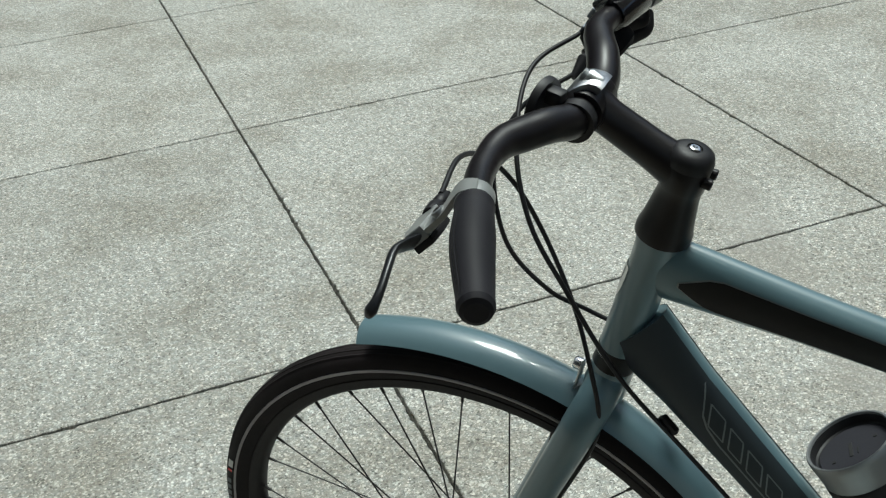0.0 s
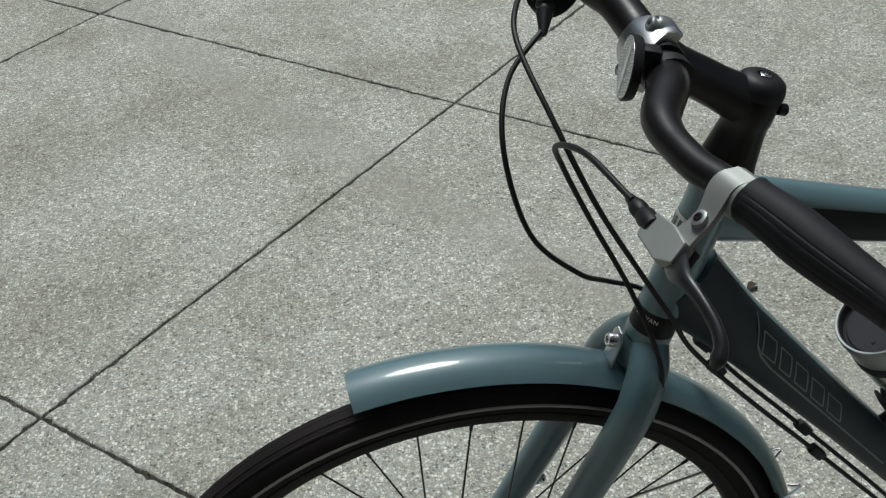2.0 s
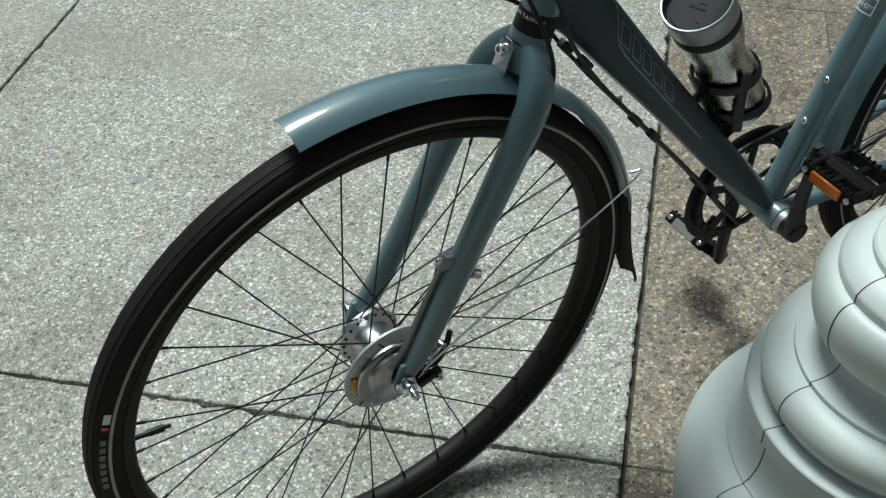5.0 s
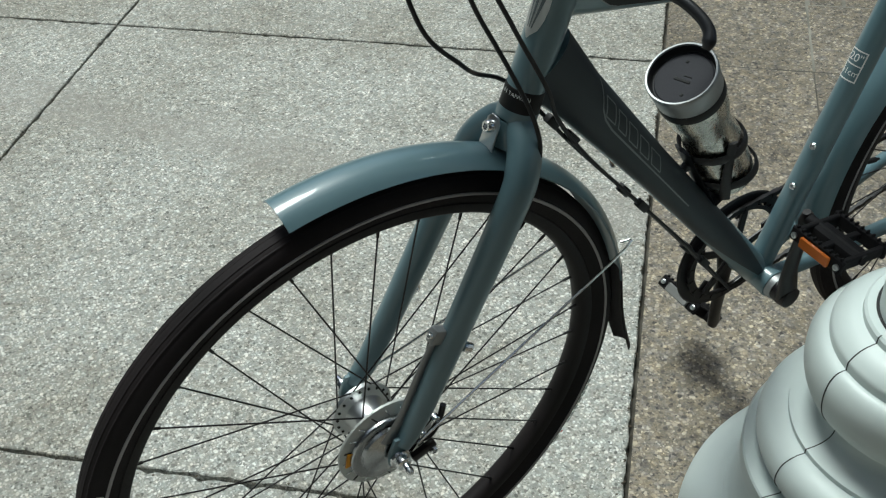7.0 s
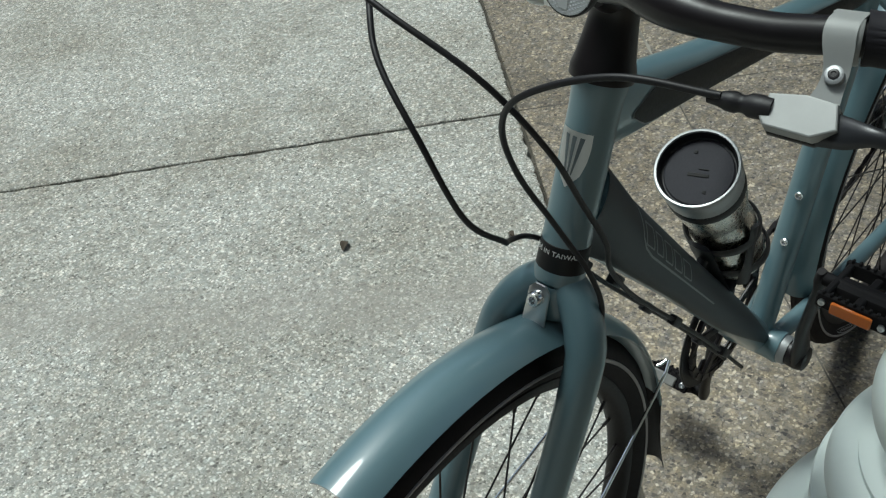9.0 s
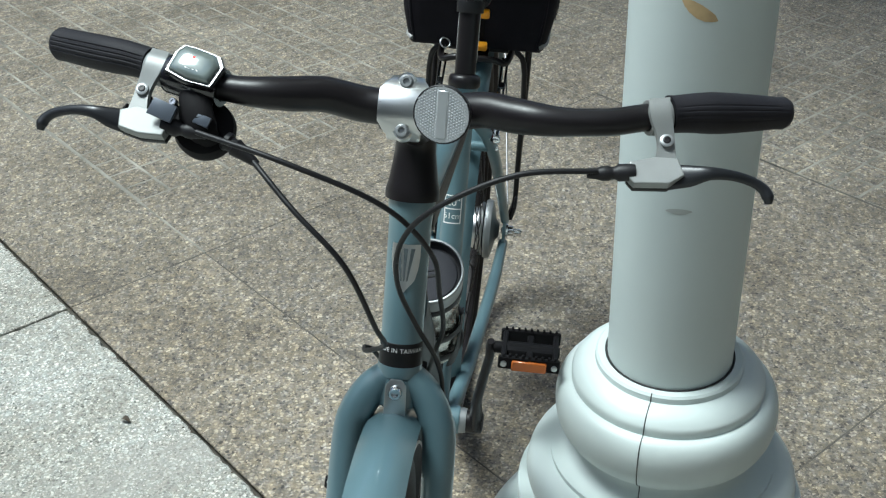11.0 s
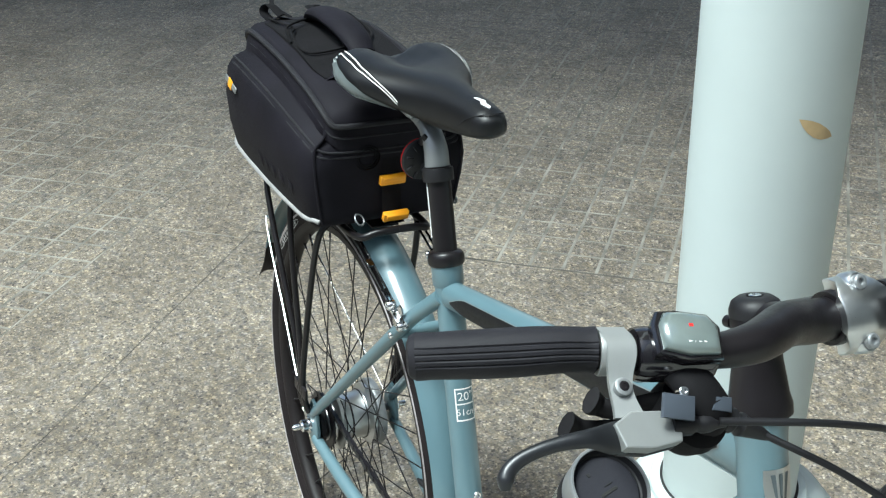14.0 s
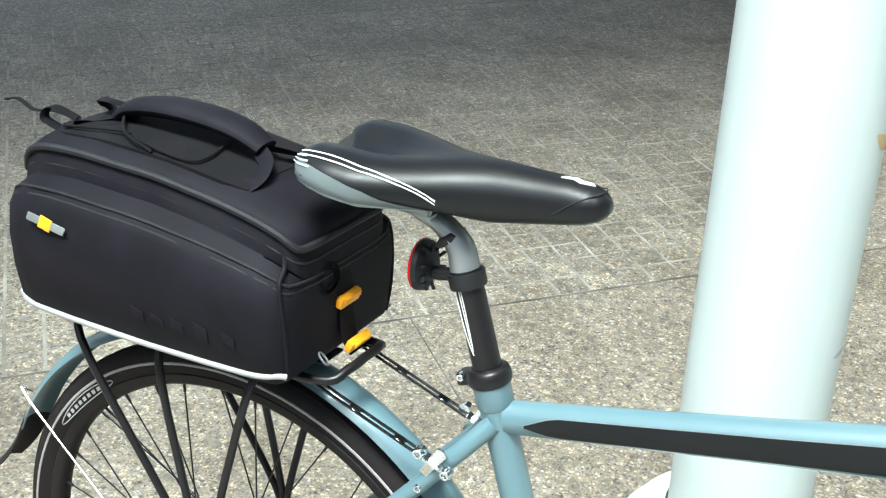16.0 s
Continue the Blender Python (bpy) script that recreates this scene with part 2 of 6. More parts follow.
LEAF = worn("dry_leaf", (0.06, 0.045, 0.03), 0.8, spread=0.4)
# plain colours for the unseen walls that hold back sky light
DARK_BLOCKER = worn("dark_blocker", (0.085, 0.092, 0.095), 0.6, scale=4, spread=0.2)
END_BLOCKER = worn("end_blocker", (0.34, 0.30, 0.26), 0.85, scale=3, spread=0.15)
# pale, so that the unseen roof and back wall bounce light
PALE_FILL = worn("pale_fill", (0.66, 0.65, 0.62), 0.8, scale=5, spread=0.08)


# ---------------------------------------------------------------- mesh tools
def finish(bm, name, mat, angle=38, smooth=True):
    bmesh.ops.recalc_face_normals(bm, faces=bm.faces)
    me = bpy.data.meshes.new(name)
    bm.to_mesh(me)
    bm.free()
    for p in me.polygons:
        p.use_smooth = smooth
    if smooth:
        me.set_sharp_from_angle(angle=radians(angle))
    for m in mat if isinstance(mat, (list, tuple)) else [mat]:
        me.materials.append(m)
    return me


def part(name, bm, mat, parent=None, label="", angle=38):
    ob = new(name, finish(bm, name, mat, angle))
    ob.parent = parent
    if label:
        tagged(ob, label)
    return ob


def bend(points, steps=6):
    """A smooth curve through the points (Catmull-Rom)."""
    p = [Vector(q) for q in points]
    p = [p[0] * 2 - p[1]] + p + [p[-1] * 2 - p[-2]]
    out = []
    for i in range(1, len(p) - 2):
        a, b, c, d = p[i - 1 : i + 3]
        for k in range(steps):
            t = k / steps
            out.append(0.5 * (2 * b + (c - a) * t + (2 * a - 5 * b + 4 * c - d) * t * t + (3 * b - a - 3 * c + d) * t**3))
    return out + [p[-2]]


def spread_over(values, count):
    xs = np.linspace(0, len(values) - 1, count)
    return [float(np.interp(x, range(len(values)), values)) for x in xs]


def tube(bm, points, radius, seg=16, side=None, wide=None, caps=True, closed=False):
    """A tube along points; radius: one number or one a point; wide: half-width across `side`, where it is oval."""
    pts = [Vector(p) for p in points]
    n = len(pts)
    rad = list(radius) if isinstance(radius, (list, tuple)) else [radius] * n
    if len(rad) != n:
        rad = spread_over(rad, n)
    w = rad if wide is None else (spread_over(wide, n) if isinstance(wide, (list, tuple)) else [wide] * n)
    ref = Vector(side) if side else None
    rings, prev = [], None
    for i in range(n):
        if closed:
            d = (pts[(i + 1) % n] - pts[i - 1]).normalized()
        else:
            d = (pts[min(i + 1, n - 1)] - pts[max(i - 1, 0)]).normalized()
        if ref is not None:
            u = (ref - d * ref.dot(d)).normalized()
        elif prev is None:
            u = d.orthogonal().normalized()
        else:
            u = (prev - d * prev.dot(d)).normalized()
        prev = u
        v = d.cross(u)
        rings.append([bm.verts.new(pts[i] + u * (w[i] * math.cos(a)) + v * (rad[i] * math.sin(a))) for a in [2 * math.pi * k / seg for k in range(seg)]])
    for i in range(n if closed else n - 1):
        a, b = rings[i], rings[(i + 1) % n]
        for k in range(seg):
            bm.faces.new((a[k], a[(k + 1) % seg], b[(k + 1) % seg], b[k]))
    if caps and not closed:
        bm.faces.new(list(reversed(rings[0])))
        bm.faces.new(rings[-1])
    return bm


def aim(origin, direction, side=(0, 1, 0)):
    """A pose whose z runs along direction."""
    z = Vector(direction).normalized()
    y = Vector(side)
    y = (y - z * y.dot(z)).normalized()
    x = y.cross(z)
    return Matrix.Translation(origin) @ Matrix((x, y, z)).transposed().to_4x4()


def lathe(bm, profile, m=Matrix(), seg=32, closed=False):
    """A profile of (radius, height) turned round z of m."""
    rings = []
    for r, h in profile:
        if r < 1e-6:
            rings.append([bm.verts.new(m @ Vector((0, 0, h)))])
        else:
            rings.append([bm.verts.new(m @ Vector((r * math.cos(2 * math.pi * k / seg), r * math.sin(2 * math.pi * k / seg), h))) for k in range(seg)])
    pairs = list(zip(rings, rings[1:])) + ([(rings[-1], rings[0])] if closed else [])
    for a, b in pairs:
        for k in range(seg):
            j = (k + 1) % seg
            if len(a) == 1 and len(b) > 1:
                bm.faces.new((a[0], b[k], b[j]))
            elif len(b) == 1 and len(a) > 1:
                bm.faces.new((a[k], a[j], b[0]))
            elif len(a) > 1:
                bm.faces.new((a[k], a[j], b[j], b[k]))
    return bm


def box(bm, m, sx, sy, sz, bevel=0.0, seg=2):
    r = bmesh.ops.create_cube(bm, size=1, matrix=m @ Matrix.Diagonal((sx, sy, sz, 1)))
    if bevel:
        edges = {e for v in r["verts"] for e in v.link_edges}
        bmesh.ops.bevel(bm, geom=list(edges), offset=bevel, segments=seg, affect="EDGES", profile=0.5)
    return bm


def slab_of(bm, outline, m, thick, bevel=0.0):
    """A plate: an outline in m's x and y, given a thickness along its z (centred)."""
    lo = [bm.verts.new(m @ Vector((x, y, -thick / 2))) for x, y in outline]
    hi = [bm.verts.new(m @ Vector((x, y, thick / 2))) for x, y in outline]
    faces = [bm.faces.new(list(reversed(lo))), bm.faces.new(hi)]
    n = len(outline)
    for k in range(n):
        bm.faces.new((lo[k], lo[(k + 1) % n], hi[(k + 1) % n], hi[k]))
    if bevel:
        edges = [e for f in faces for e in f.edges]
        bmesh.ops.bevel(bm, geom=edges, offset=bevel, segments=2, affect="EDGES", profile=0.5)
    return bm


def loft(bm, rings, caps=True):
    made = [[bm.verts.new(p) for p in ring] for ring in rings]
    for a, b in zip(made, made[1:]):
        for k in range(len(a)):
            j = (k + 1) % len(a)
            bm.faces.new((a[k], a[j], b[j], b[k]))
    if caps:
        bm.faces.new(list(reversed(made[0])))
        bm.faces.new(made[-1])
    return bm


def screw(parent, origin, direction, r=0.005, h=0.004, mat=None, name="bolt"):
    bm = bmesh.new()
    lathe(bm, [(0, -0.004), (r, -0.004), (r, h * 0.7), (r * 0.8, h), (r * 0.5, h), (r * 0.42, h * 0.3), (0, h * 0.3)], aim(origin, direction, (0.3, 0.9, 0.2)), 14)
    return part(name, bm, mat or CHROME, parent)

# ---------------------------------------------------------------- ground
# Paving axes: x along the edge between concrete and granite, y into the granite.
PAVE = pose(-0.17, -0.893, 0, 0, 0, 48.25)
Q = 1.372


def sheet(name, x0, y0, x1, y1, z, mat, kind="structure", label="", category=""):
    bm = bmesh.new()
    bm.faces.new([bm.verts.new((x, y, z)) for x, y in ((x0, y0), (x1, y0), (x1, y1), (x0, y1))])
    ob = new(name, finish(bm, name, mat, smooth=False))
    ob.matrix_world = PAVE
    return tagged(ob, label, category, kind=kind)


ground = sheet("ground", -400, -400, 400, 400, -0.02, JOINT, label="dirt bed under the paving, seen in open joints", category="ground")
bed = sheet("pavement", -12, 0.012, 14, 12, -0.0012, MORTAR, label="pale mortar bed of brown granite paving under an added, unseen roof", category="pavement")

for x0, y0, x1, y1 in ((-12, 0.0135, 14, 0.3405), (-0.003, 0.3405, 7.0, 1.692)):
    sheet("pavement", x0, y0, x1, y1, -0.0007, SLAB_JOINT, label="dark joint filling between large granite slabs", category="pavement")

# Column, then the unseen roof and walls
COL = Vector((0.493, 0.363, 0))
column = tagged(new("column"), "pale green-white painted round column on a moulded base", "column")
column.location = COL
BASE = [(0.086, 0.470), (0.097, 0.470), (0.100, 0.467), (0.1005, 0.459), (0.106, 0.4575), (0.114, 0.455), (0.122, 0.450), (0.128, 0.444), (0.1315, 0.438),
        (0.1315, 0.427), (0.137, 0.4265), (0.143, 0.423), (0.148, 0.416), (0.1515, 0.406), (0.153, 0.394), (0.1525, 0.380), (0.150, 0.367), (0.145, 0.355), (0.138, 0.346), (0.130, 0.341), (0.126, 0.3395),
        (0.1245, 0.333), (0.1245, 0.325), (0.1275, 0.317), (0.1335, 0.311), (0.141, 0.307), (0.150, 0.3045), (0.158, 0.3035),
        (0.158, 0.2965), (0.165, 0.296), (0.173, 0.2935), (0.181, 0.289), (0.187, 0.2825), (0.1905, 0.274), (0.1918, 0.265), (0.1905, 0.2555), (0.1865, 0.2475), (0.182, 0.243), (0.179, 0.2415),
        (0.179, 0.232), (0.203, 0.2315), (0.205, 0.2295), (0.205, 0.207), (0.1985, 0.2065), (0.1975, 0.191), (0.1980, 0.176), (0.2005, 0.158), (0.2050, 0.143), (0.2105, 0.134), (0.2155, 0.1305),
        (0.2155, 0.1270), (0.227, 0.1255), (0.241, 0.120), (0.2525, 0.110), (0.2620, 0.096), (0.2690, 0.078), (0.2725, 0.056), (0.2730, 0.030), (0.2715, 0.0)]


def mouldings(profile):
    """The profile with its curved runs rounded and its corners kept."""
    cuts = [0]
    for i in range(1, len(profile) - 1):
        a, b, c = (Vector(profile[i + k]) for k in (-1, 0, 1))
        if (b - a).angle(c - b) > radians(33):
            cuts.append(i)
    cuts.append(len(profile) - 1)
    out = []
    for i, j in zip(cuts, cuts[1:]):
        run = profile[i : j + 1]
        fine = [(p.x, p.y) for p in bend([(r, z, 0) for r, z in run], 3)] if len(run) > 3 else run
        out += fine[:-1]
    return out + [profile[-1]]


bm = bmesh.new()
lathe(bm, mouldings(BASE), Matrix(), 144)
part("column_base", bm, COLUMN_PAINT, column, "", 24)
bm = bmesh.new()
lathe(bm, [(0.084, 0.462), (0.0838, 1.6), (0.080, 5.3), (0.0, 5.3)], Matrix(), 96)
part("shaft", bm, COLUMN_PAINT, column)
bm = bmesh.new()
lathe(bm, [(0.084, 0.4705), (0.0875, 0.4712), (0.0875, 0.465), (0.084, 0.464)], Matrix(), 96)
part("foot_joint", bm, CRACK, column, "dark open joint round the foot of the shaft")
# the seam where the two halves of the base meet
bm = bmesh.new()
turn_seam = radians(-15)
rows = []
for k, (r, z) in enumerate(mouldings(BASE)[1:]):
    wob = 0.0009 * noise.noise((z * 40, 1.7, 0.3))
    for_w = 0.0007
    rr = r + 0.0006
    c = Vector((math.cos(turn_seam), math.sin(turn_seam), 0))
    s = Vector((-c.y, c.x, 0))
    rows.append([c * rr + s * (wob - for_w) + Vector((0, 0, z)), c * (rr + 0.0004) + s * wob + Vector((0, 0, z)), c * rr + s * (wob + for_w) + Vector((0, 0, z)), c * (rr - 0.004) + s * wob + Vector((0, 0, z))])
loft(bm, rows)
part("seam", bm, CRACK, column, "dark cracked seam down the base")


def shaft_patch(name, az, z, outline, mat, label, lift=0.0006):
    """A thin patch that follows the round shaft; outline in metres (across, up)."""
    bm = bmesh.new()
    r = 0.0838 + lift
    mid = bm.verts.new((r * math.cos(az), r * math.sin(az), z))
    rings = [[bm.verts.new((r * math.cos(az + x * f / r), r * math.sin(az + x * f / r), z + y * f)) for x, y in outline] for f in (0.25, 0.5, 0.75, 1.0)]
    n = len(outline)
    for k in range(n):
        bm.faces.new((mid, rings[0][k], rings[0][(k + 1) % n]))
        for a, b in zip(rings, rings[1:]):
            bm.faces.new((a[k], b[k], b[(k + 1) % n], a[(k + 1) % n]))
    part(name, bm, mat, column, label)


CHIP = [(-0.021, 0.012), (-0.014, 0.011), (-0.006, 0.009), (0.003, 0.005), (0.012, -0.001), (0.018, -0.006), (0.0215, -0.0125), (0.015, -0.0135), (0.007, -0.0132), (-0.002, -0.010), (-0.010, -0.004), (-0.016, 0.003)]
shaft_patch("paint_chip", radians(-7), 0.985, CHIP, TAN, "leaf-shaped chip down to tan primer")
SCUFF = [(-0.016 + 0.032 * (0.5 - 0.5 * math.cos(math.pi * k / 7)), 0.004 * math.sin(math.pi * k / 7) + 0.002 * k / 7) for k in range(8)] + [(0.012 - 0.026 * k / 6, -0.003 * math.sin(math.pi * k / 6)) for k in range(1, 6)]
shaft_patch("scuff", radians(-8), 0.735, SCUFF, SMUDGE, "grey scuff mark")

# roof over the granite and walls around: out of view, added to shape the light
for name, m, size, mat, label in (
    ("ceiling", PAVE @ pose(-0.25, 4.35, 7.35), (15.0, 7.6, 0.3), PALE_FILL, "plain unseen roof slab, added to shade the granite"),
    ("wall_back", PAVE @ pose(1, 15.2, 3.0), (17.5, 0.3, 6.0), PALE_FILL, "plain pale unseen wall, added to bounce light in"),
    # invented walls: they block the low sky so upright faces turn darker
    ("wall_opposite", PAVE @ pose(1, -15.2, 7.5), (17.4, 0.4, 15.0), DARK_BLOCKER, "plain dark unseen wall, added to cut the sky light"),
    ("wall_end", PAVE @ pose(7.6, -0.7, 8.0), (0.4, 29.0, 16.0), DARK_BLOCKER, "plain dark unseen wall, added to darken faces turned to it"),
    ("wall_end", PAVE @ pose(-8, -1.5, 2.6), (0.4, 27.0, 5.2), END_BLOCKER, "plain low unseen wall, added to close off low sky"),
):
    bm = bmesh.new()
    box(bm, Matrix(), *size)
    ob = new(name, finish(bm, name, mat, smooth=False))
    ob.matrix_world = m
    tagged(ob, label, name.split("_")[0], kind="structure")

# ---------------------------------------------------------------- bicycle
# x ahead from the rear axle, y to the rider's left, z up along the leaning frame
LEAN = math.degrees(math.atan(0.073))
STAND = pose(0, -0.003, 0, 0, 0, 1.4) @ pose(0, 0, 0, -LEAN)
bike = tagged(new("bicycle"), "blue-grey city bicycle leaning with one pedal against a column", "bicycle")
bike.matrix_world = STAND
WR = 0.3525
REAR, FRONT, BB = Vector((-0.013, 0, 0.3525)), Vector((1.080, 0, 0.3525)), Vector((0.451, 0, 0.289))
UP = Vector((-0.2983, 0, 0.9545))        # steering axis
FWD = Vector((0.9545, 0, 0.2983))
HEAD_LOW = Vector((0.897, 0, 0.728))
SEAT_UP = (Vector((0.293, 0, 0.775)) - BB).normalized()
Y = Vector((0, 1, 0))


def steer(s, ahead=0.0, y=0.0):
    return HEAD_LOW + UP * s + FWD * ahead + Y * y


STEER = Matrix.Translation(HEAD_LOW) @ Matrix.Rotation(radians(1.3), 4, UP) @ Matrix.Translation(-HEAD_LOW)


def frame_part():
    bm = bmesh.new()
    # head tube, flared at both ends
    lathe(bm, [(0.015, -0.004), (0.0218, -0.004), (0.0218, 0.006), (0.0208, 0.014), (0.0205, 0.05), (0.0205, 0.145), (0.0212, 0.158), (0.0222, 0.165), (0.0222, 0.172), (0.015, 0.172)], aim(HEAD_LOW, UP), 32)
    # seat tube with lug
    s0 = BB + SEAT_UP * 0.0
    tube(bm, [s0, BB + SEAT_UP * 0.18, BB + SEAT_UP * 0.44, BB + SEAT_UP * 0.478], [0.0172, 0.0172, 0.0172, 0.0175], 24)
    lathe(bm, [(0.0172, 0.474), (0.0195, 0.478), (0.0195, 0.500), (0.0165, 0.501)], aim(BB, SEAT_UP), 24)
    # top tube: deeper towards the head
    a, b = Vector((0.318, 0, 0.733)), Vector((0.852, 0, 0.860))
    tube(bm, [a + (b - a) * t for t in (0, 0.25, 0.5, 0.75, 0.9, 1)], [0.0175, 0.019, 0.0215, 0.026, 0.031, 0.034], 28, (0, 1, 0), [0.0165, 0.0175, 0.0185, 0.019, 0.019, 0.018])
    # down tube: big oval, leaner at the bottom bracket
    a, b = Vector((0.8723, 0, 0.7843)), BB + Vector((0.004, 0, 0.005))
    tube(bm, [a + (b - a) * t for t in (0, 0.12, 0.4, 0.75, 1)], [0.040, 0.0315, 0.0255, 0.0225, 0.021], 28, (0, 1, 0), [0.021, 0.0215, 0.0225, 0.021, 0.019])
    # bottom bracket shell
    lathe(bm, [(0.014, -0.036), (0.021, -0.036), (0.022, -0.033), (0.0205, -0.02), (0.0205, 0.02), (0.022, 0.033), (0.021, 0.036), (0.014, 0.036)], aim(BB, Y, (0, 0, 1)), 28)
    for s in (-1, 1):
        # chain stays
        tube(bm, bend([BB + Vector((-0.012, s * 0.018, -0.002)), BB + Vector((-0.12, s * 0.036, 0.012)), REAR + Vector((0.14, s * 0.058, -0.028)), REAR + Vector((0.022, s * 0.066, -0.012))], 5), [0.0125, 0.0115, 0.0105, 0.0085], 14)
        # seat stays
        tube(bm, bend([BB + SEAT_UP * 0.462 + Y * s * 0.012, Vector((0.272, s * 0.034, 0.684)), Vector((0.20, s * 0.050, 0.598)), REAR + Vector((0.014, s * 0.066, 0.03))], 5), [0.0105, 0.0098, 0.009, 0.008], 14)
        # dropout plate
        slab_of(bm, [(0.03, -0.026), (0.036, 0.0), (0.026, 0.045), (0.008, 0.052), (-0.012, 0.02), (-0.016, -0.012), (0.004, -0.02)], Matrix.Translation(REAR + Y * s * 0.066) @ Matrix.Rotation(radians(90), 4, "X"), 0.006, 0.0015)
    # stay bridge, and reinforcement behind the head tube
    tube(bm, [Vector((0.247, -0.042, 0.650)), Vector((0.247, 0.042, 0.650))], 0.0075, 12)
    return part("frame", bm, PAINT, bike)


frame_ob = frame_part()


TT_T, TT_H, TT_W = (0, 0.25, 0.5, 0.75, 0.9, 1), [0.0175, 0.019, 0.0215, 0.026, 0.031, 0.034], [0.0165, 0.0175, 0.0185, 0.019, 0.019, 0.018]


def tube_side(a, b, half, wide, s, t0, t1, n=10, tail=0.3, reach=0.58):
    """A strip on the side of an oval tube from a to b, following its curve; half, wide: its half-sizes at both ends."""
    d = (b - a)
    along = d.normalized()
    upv = Vector((-along.z, 0, along.x))
    if upv.z < 0:
        upv = -upv
    rows = []
    for k in range(n + 1):
        t = t0 + (t1 - t0) * k / n
        h, w = float(np.interp(t, TT_T, half)), float(np.interp(t, TT_T, wide))
        span = min(1.0, k / (n * tail) + 0.12, (n - k) / (n * tail) + 0.12) if tail else 1.0
        row = []
        for q in (-1, -0.5, 0, 0.5, 1):
            ang = q * reach * span - 0.04
            row.append(a + d * t + upv * (h + 0.0009) * math.sin(ang) + Y * s * (w + 0.0009) * math.cos(ang))
        rows.append(row)
    bm = bmesh.new()
    v = [[bm.verts.new(p) for p in row] for row in rows]
    for r0, r1 in zip(v, v[1:]):
        for k in range(4):
            bm.faces.new((r0[k], r0[k + 1], r1[k + 1], r1[k]))
    return bm


for s in (-1, 1):
    inlay = part("top_tube_panel", tube_side(Vector((0.318, 0, 0.733)), Vector((0.852, 0, 0.860)), TT_H, TT_W, s, 0.045, 0.95, 40, 0.07), CHARCOAL, frame_ob, "charcoal inlay with pointed ends")
    part("inlay_edge", tube_side(Vector((0.318, 0, 0.733)), Vector((0.852, 0, 0.860)), [h - 0.0004 for h in TT_H], [w - 0.0004 for w in TT_W], s, 0.041, 0.953, 40, 0.07, 0.63), DECAL_GREY, inlay, "thin pale outline of the inlay")

# size sticker, badge, collar band
bm = bmesh.new()


def seat_point(h, ang, lift=0.0005):
    side = SEAT_UP.cross(Y).normalized()
    return BB + SEAT_UP * h + (side * -math.cos(ang) if side.x < 0 else side * math.cos(ang)) * (0.0172 + lift) + Y * math.sin(ang) * (0.0172 + lift)


def sticker_quad(bm, h0, h1, a0, a1, n=6):
    prev = None
    for k in range(n + 1):
        a = a0 + (a1 - a0) * k / n
        cur = (bm.verts.new(seat_point(h0, a)), bm.verts.new(seat_point(h1, a)))
        if prev:
            bm.faces.new((prev[0], cur[0], cur[1], prev[1]))
        prev = cur


for h0, h1, a0, a1 in ((0.306, 0.3078, -0.72, 0.72), (0.3270, 0.3286, -0.72, 0.72), (0.3462, 0.348, -0.72, 0.72), (0.306, 0.348, -0.77, -0.67), (0.306, 0.348, 0.67, 0.77)):
    sticker_quad(bm, h0, h1, a0, a1)
part("size_sticker", bm, WHITE_PRINT, frame_ob, "white boxed size sticker")


def text_on(name, words, size, m, mat, parent, depth=0.0004, shear=0.0, spacing=1.0, align="CENTER"):
    cu = bpy.data.curves.new(name, "FONT")
    cu.body, cu.size, cu.extrude, cu.shear, cu.space_character = words, size, depth, shear, spacing
    cu.align_x, cu.align_y = align, "CENTER"
    tmp = bpy.data.objects.new(name, cu)
    me = bpy.data.meshes.new_from_object(tmp)
    bpy.data.objects.remove(tmp)
    me.materials.clear()
    me.materials.append(mat)
    ob = new(name, me)
    ob.parent = parent
    ob.matrix_local = m
    return ob


def seat_text(words, h, size):
    """The sticker's letters, one flat mesh bent round the seat tube."""
    m = Matrix()
    ob = text_on("sticker_text", words, size, m, WHITE_PRINT, frame_ob, 0.0, spacing=1.0)
    for v in ob.data.vertices:
        v.co = seat_point(h + v.co.y, v.co.x / 0.0172, 0.0009)
    return ob


seat_text("20\"", 0.3372, 0.0150)
seat_text("51cm", 0.3172, 0.0118)
bm = bmesh.new()
lathe(bm, [(0.0208, 0.0045), (0.0217, 0.0055), (0.0214, 0.012), (0.0212, 0.020), (0.0211, 0.031), (0.0206, 0.0315)], aim(HEAD_LOW, UP), 32)
part("head_band", bm, CHARCOAL, frame_ob, "black printed band on the head tube")
ob = text_on("band_text", "MADE IN TAIWAN", 0.0062, Matrix(), WHITE_PRINT, frame_ob, 0.0, spacing=1.05)
for v in ob.data.vertices:
    ang = v.co.x / 0.0215
    v.co = HEAD_LOW + UP * (0.0245 + v.co.y) + (FWD * math.cos(ang) + Y * math.sin(ang)) * 0.0217


